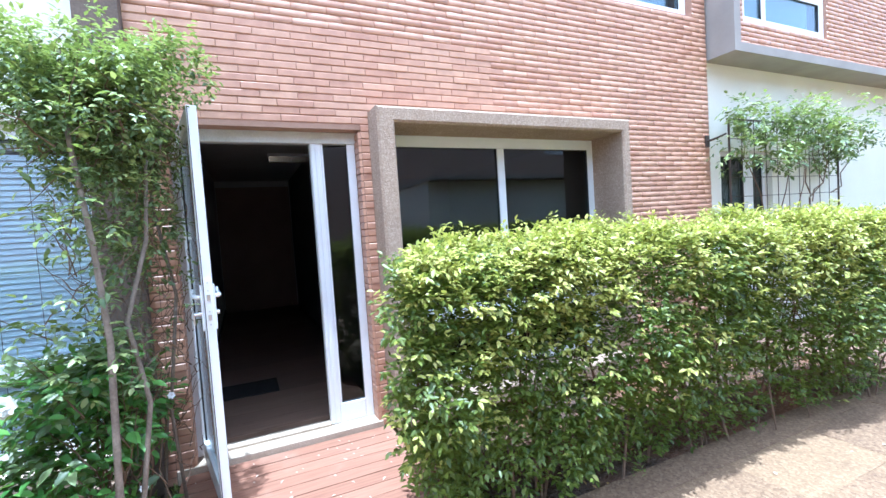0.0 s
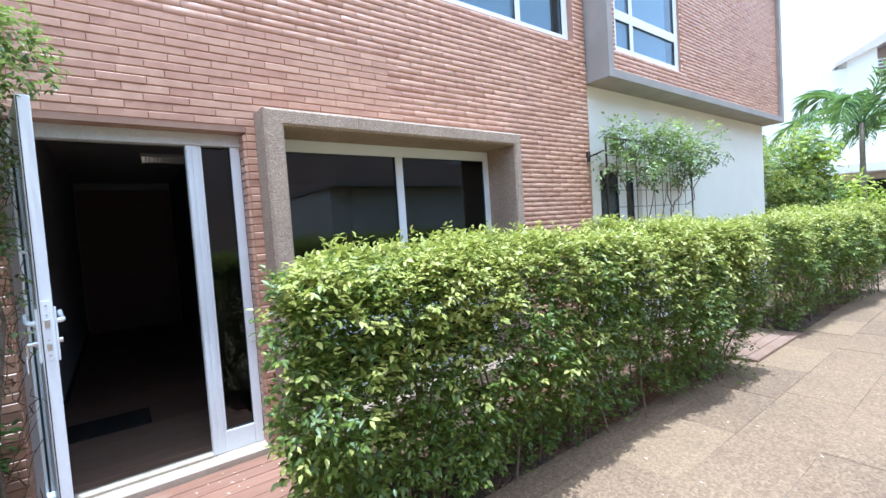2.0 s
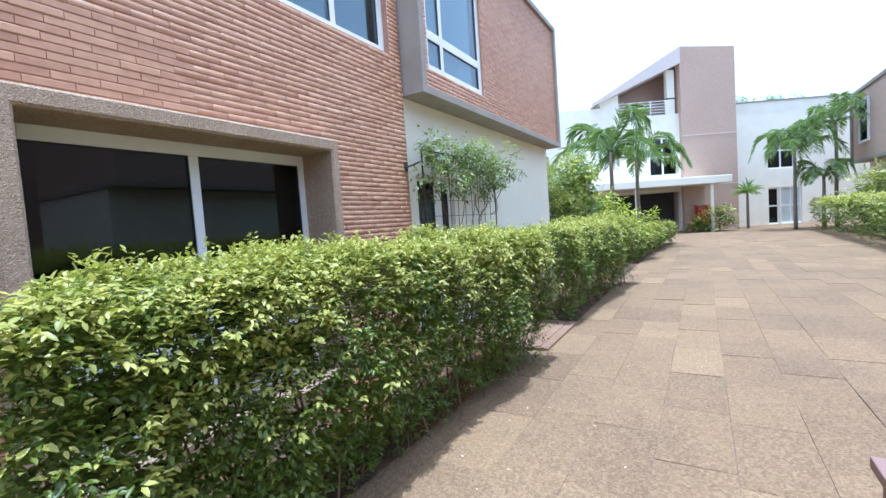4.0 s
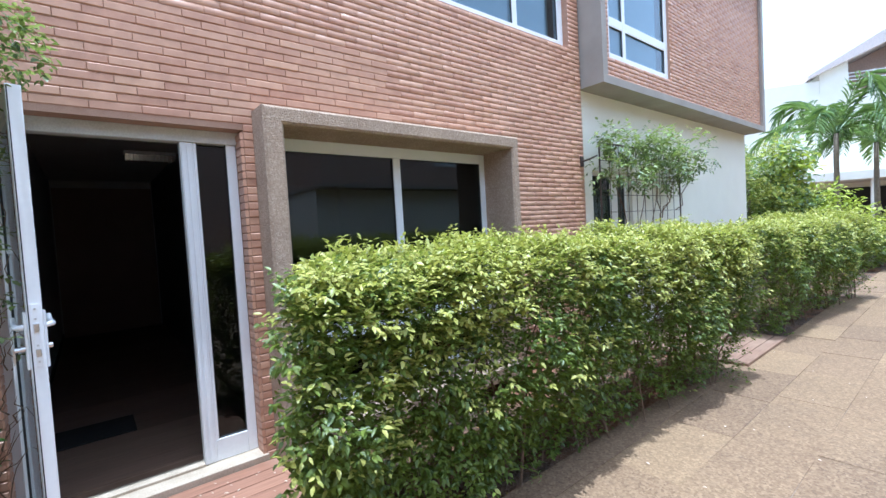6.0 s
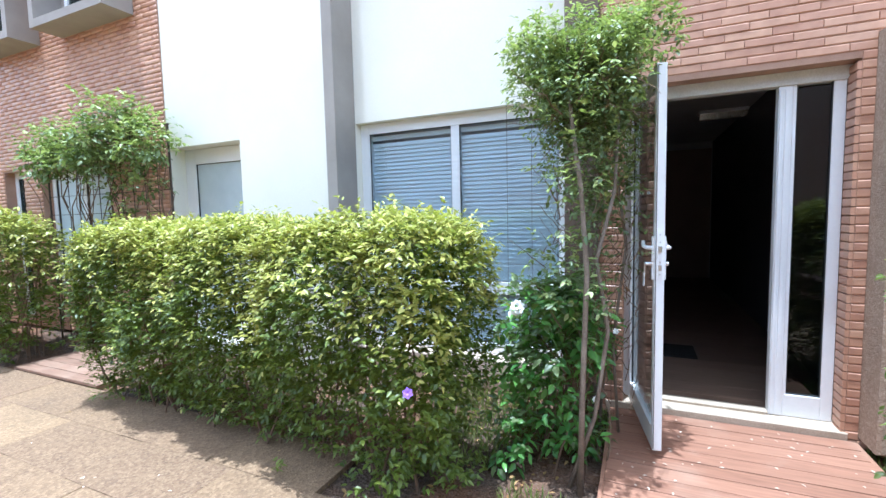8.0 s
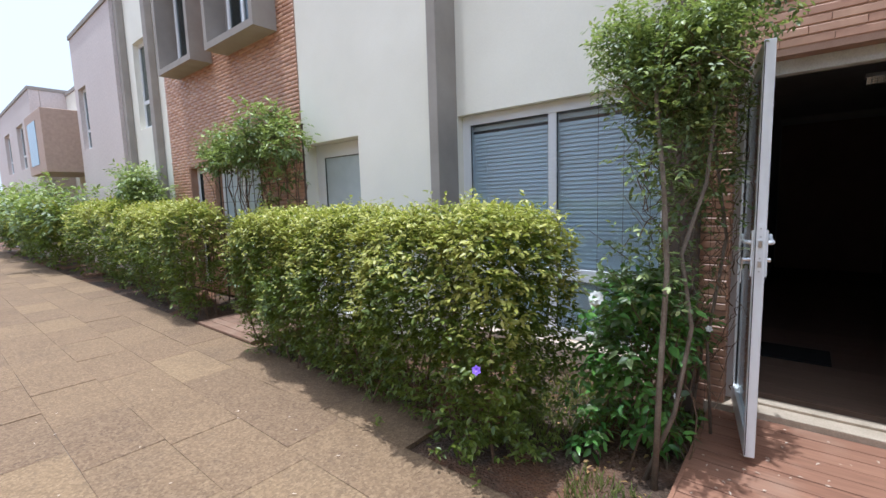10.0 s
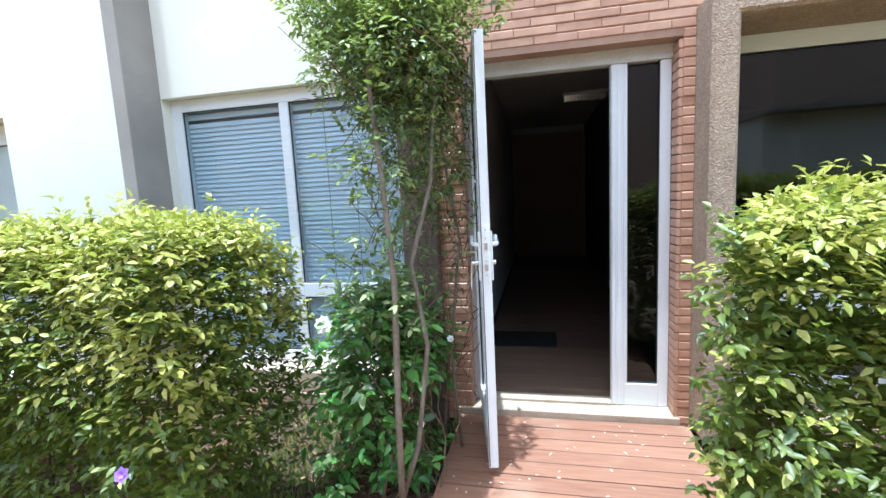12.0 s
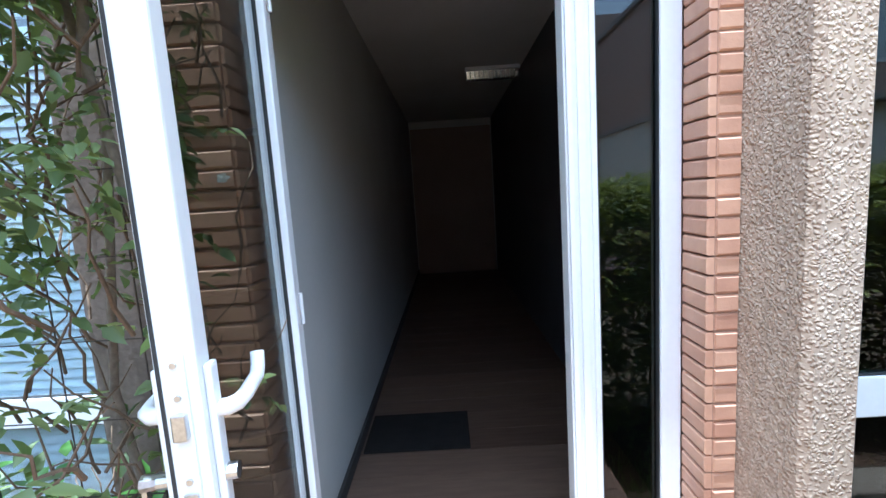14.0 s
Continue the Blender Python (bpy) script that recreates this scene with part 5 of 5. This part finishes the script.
# house across the court, seen past the hedge
opp = thing("house", (22, -12, 0), "house with brick upper box over a white base across the court", "house")
wpart("base", boxes((5.0, 28.7, -15, -10.3, 0, 3.1)), M_WHITE, opp)
wpart("brick_box", boxes((5.0, 28.9, -15, -9.75, 3.17, 6.3), bevel=0.02), M_FARBRICK, opp)
wpart("rim", boxes((28.9, 29.05, -15, -9.65, 3.05, 6.45), (4.9, 28.9, -15, -9.65, 6.302, 6.45), (4.9, 28.9, -15, -9.65, 3.05, 3.168)), M_CONC, opp)
w = wpart("window", boxes((26.4, 26.5, -9.75, -9.68, 3.9, 5.9), (27.7, 27.8, -9.75, -9.68, 3.9, 5.9), (26.5, 27.7, -9.75, -9.68, 5.8, 5.9), (26.5, 27.7, -9.75, -9.68, 3.9, 4.0)), M_PVC, opp)
wpart("pane", boxes((26.5, 27.7, -9.74, -9.72, 4.0, 5.8)), M_GLASS, w)
for k, y in enumerate((-6.3, -7.6, -8.2, -9.6, -10.3, -11.6)):
    r = np.random.default_rng(90 + k)
    s = thing("roof_plant", (33, y, 7.63), "small tufted plant on the roof of the white building", "plant", "plants on the far roof")
    wpart("stem", tube(bmesh.new(), [(33, y, 7.62), (33, y + 0.1, 8.0)], 0.04, 0.02, 5), M_BARK, s)
    clump([(33, y, 7.85), (33, y + 0.25, 8.1)], [0.22, 0.25], 120, r, 0.2, [M_VINE, M_PALM], 0.4, 0.8, s)
    turned(s)
for x in (9.5, 15.5, 21.0):
    w = wpart("window", boxes((x, x + 0.1, -9.75, -9.68, 3.9, 5.9), (x + 1.5, x + 1.6, -9.75, -9.68, 3.9, 5.9), (x + 0.1, x + 1.5, -9.75, -9.68, 5.8, 5.9), (x + 0.1, x + 1.5, -9.75, -9.68, 3.9, 4.0)), M_PVC, opp)
    wpart("pane", boxes((x + 0.1, x + 1.5, -9.74, -9.72, 4.0, 5.8)), M_FROST, w)
hook = thing("wall_bracket", (3.74, -0.16, 2.2), "small rusty bracket on the corner of the brick wall", "bracket")
wpart("plate", boxes((3.72, 3.78, -0.135, -0.121, 2.14, 2.26), bevel=0.003), M_RUST, hook)
wpart("arm", tube(bmesh.new(), [(3.75, -0.13, 2.2), (3.76, -0.2, 2.21), (3.82, -0.29, 2.25)], 0.012, 0.008, 6), M_RUST, hook)

# low block beside the path
block = thing("bench", (1.33, -4.13, 0), "low brown painted block bench standing on the paving", "bench")
wpart("seat", boxes((1.0, 1.67, -4.55, -3.72, 0.4, 0.45), bevel=0.008), M_BENCH, block)
wpart("base", boxes((1.03, 1.64, -4.52, -3.75, 0.003, 0.4), bevel=0.006), M_BENCH, block)

# ---- paving slabs ----
pavement = part("pavement", boxes((-30, 45, -16.9, -1.64, -0.028, -0.006), (0.06, 4.04, -1.639, -1.42, -0.028, -0.006)), M_SAND)
tagged(pavement, "sunlit path of gritty beige concrete slabs", "pavement", kind="structure")
r = np.random.default_rng(71)
near, far = [], []
ROW, SL = 0.42, 0.8
for k in range(-1, 36):
    y = -1.62 - (k + 0.5) * ROW
    x = -30 + r.uniform(0, SL)
    while x < (-2.9 if k < 0 else 45):
        w = SL
        (near if -7.2 < x < 8.5 and k < 9 else far).append((x + w / 2, y, w))
        x += w
bm = bmesh.new()
box(bm, -SL / 2 + 0.001, SL / 2 - 0.001, -ROW / 2 + 0.001, ROW / 2 - 0.001, -0.03, 0.0, bevel=0.0025)
o = part("slab", bm, M_SLAB)
slab_mesh = o.data
for k, (x, y, w) in enumerate(near):
    if k:
        o = new("slab", slab_mesh)
    o.location = (x, y, r.normal(0, 0.0018))
    o.rotation_euler = (r.normal(0, 0.003), r.normal(0, 0.002), r.normal(0, 0.003))
    o.parent = pavement
bm = bmesh.new()
box(bm, -SL / 2 + 0.001, SL / 2 - 0.001, -0.1, 0.1, -0.03, 0.0, bevel=0.0025)
for k in range(5):
    if k == 0:
        o = part("slab", bm, M_SLAB)
        cut_mesh = o.data
    else:
        o = new("slab", cut_mesh)
    o.location = (0.06 + SL * (k + 0.5) - 0.005 * k, -1.519, r.normal(0, 0.0018))
    o.parent = pavement
V, F = [], []
for k, (x, y, w) in enumerate(far):
    a, b, c, z = w / 2 - 0.0012, ROW / 2 - 0.0012, 8 * k, r.normal(0, 0.0012)
    V += [(x - a, y - b, -0.02), (x + a, y - b, -0.02), (x + a, y + b, -0.02), (x - a, y + b, -0.02), (x - a, y - b, z), (x + a, y - b, z), (x + a, y + b, z), (x - a, y + b, z)]
    F += [(c + 4, c + 5, c + 6, c + 7)] + [(c + i, c + (i + 1) % 4, c + 4 + (i + 1) % 4, c + 4 + i) for i in range(4)]
me = bpy.data.meshes.new("far_slabs")
me.from_pydata(V, [], F)
link("far_slabs", me, M_SLABS, pavement)["kind"] = "stuff"

# ---- bricks ----
runs = brick_runs(-1.355, 3.8, 0.0, TOP - 0.02, [DOOR, (0.06, 2.445, 0.06, 2.33), UPW], r)
near, far = [], []
for q in runs:
    x, z, w = q
    (near if (x < 0.1 and z < 2.34) or (-1.3 < x < 1.15 and 2.2 < z < 2.9) else far).append(q)
near = near[:330]
far += [q for q in runs if q not in set(near) and q not in set(far)]
cache = {}
for x, z, w in near:
    key = round(w, 3)
    if key not in cache:
        cache[key] = brick_mesh("brick", w)
    o = new("brick", cache[key])
    o.location = (x, YB + 0.02 + float(r.normal(0, 0.0012)) - 0.001, z)
    o.parent = wall_front
joined_bricks("bricks", far, YB + 0.02, wall_front)
# brick reveal beside the sidelight
rev = brick_mesh("reveal_brick", 0.115)
for k in range(int(2.2 / PITCH)):
    o = new("brick", rev)
    o.matrix_basis = pose(-0.001, -0.057, (k + 0.5) * PITCH, 0, 0, -90)
    o.parent = wall_front
    o = new("brick", rev)
    o.matrix_basis = pose(-1.212, -0.057, (k + 0.5) * PITCH, 0, 0, 90)
    o.parent = wall_front
runs = brick_runs(-9.99, -5.77, 0.0, TOP - 0.02, [(-9.23, -8.71, 0.1, 2.13), (-8.29, -6.81, 0.6, 2.07)], r)
joined_bricks("bricks", runs, YB + 0.02, wall_l)
runs = brick_runs(OX0 + 0.1, OX1 - 0.12, OZ0 + t, OZ1 - t, [W8], r)
o = joined_bricks("bricks", runs, -0.332, None)
o.parent = over
o.matrix_parent_inverse = Matrix.Translation(over.location).inverted()

# ---- grass, fallen leaves ----
r = np.random.default_rng(81)
n = 5600
X = np.concatenate([r.uniform(-2.3, -1.27, 3000), r.uniform(0.05, 1.2, 1400), r.uniform(-5.3, -2, 1200)])
Y = np.concatenate([r.uniform(-1.55, -0.05, 3000), r.uniform(-0.95, -0.1, 1400), r.uniform(-0.9, -0.1, 1200)])
P = np.stack([X, Y, np.full(n, -0.03)], 1)
keep = lumps(P, 4.0, 82) > -0.2
P = P[keep]
n = len(P)
A = rand_dirs(r, n) * 0.5 + np.array([0, 0, 1.0])
g = leaves("grass", P, A, rand_dirs(r, n), r.uniform(0.03, 0.09, n), np.full(n, 0.006), [M_GRASS], np.zeros(n, int))
tagged(g, "sparse dry grass blades on the soil", "grass", kind="stuff")
n = 900
P = np.stack([np.concatenate([r.uniform(-5.3, -1.3, 500), r.uniform(0.0, 4.0, 400)]), r.uniform(-1.75, -0.1, n), r.uniform(-0.03, -0.01, n)], 1)
A = rand_dirs(r, n) * np.array([1, 1, 0.25])
g = leaves("fallen_leaves", P, A, rand_dirs(r, n) * 0.3 + np.array([0, 0, 1.0]), r.uniform(0.02, 0.05, n), r.uniform(0.01, 0.022, n), [M_DRY], np.zeros(n, int))
tagged(g, "dry brown fallen leaves on the soil", "leaf litter", kind="stuff")
n = 150
P = np.stack([np.concatenate([r.uniform(-1.2, 0.0, 90), r.uniform(-5, 5, 60)]), np.concatenate([r.uniform(-1.6, -0.2, 90), r.uniform(-3.2, -1.7, 60)]), np.concatenate([np.full(90, 0.052), np.full(60, 0.006)])], 1)
A = rand_dirs(r, n) * np.array([1, 1, 0.05])
g = leaves("fallen_petals", P, A, rand_dirs(r, n) * 0.1 + np.array([0, 0, 1.0]), r.uniform(0.012, 0.03, n), r.uniform(0.006, 0.014, n), [M_CREAM], np.zeros(n, int))
tagged(g, "pale dry petals scattered on deck and path", "leaf litter", kind="stuff")
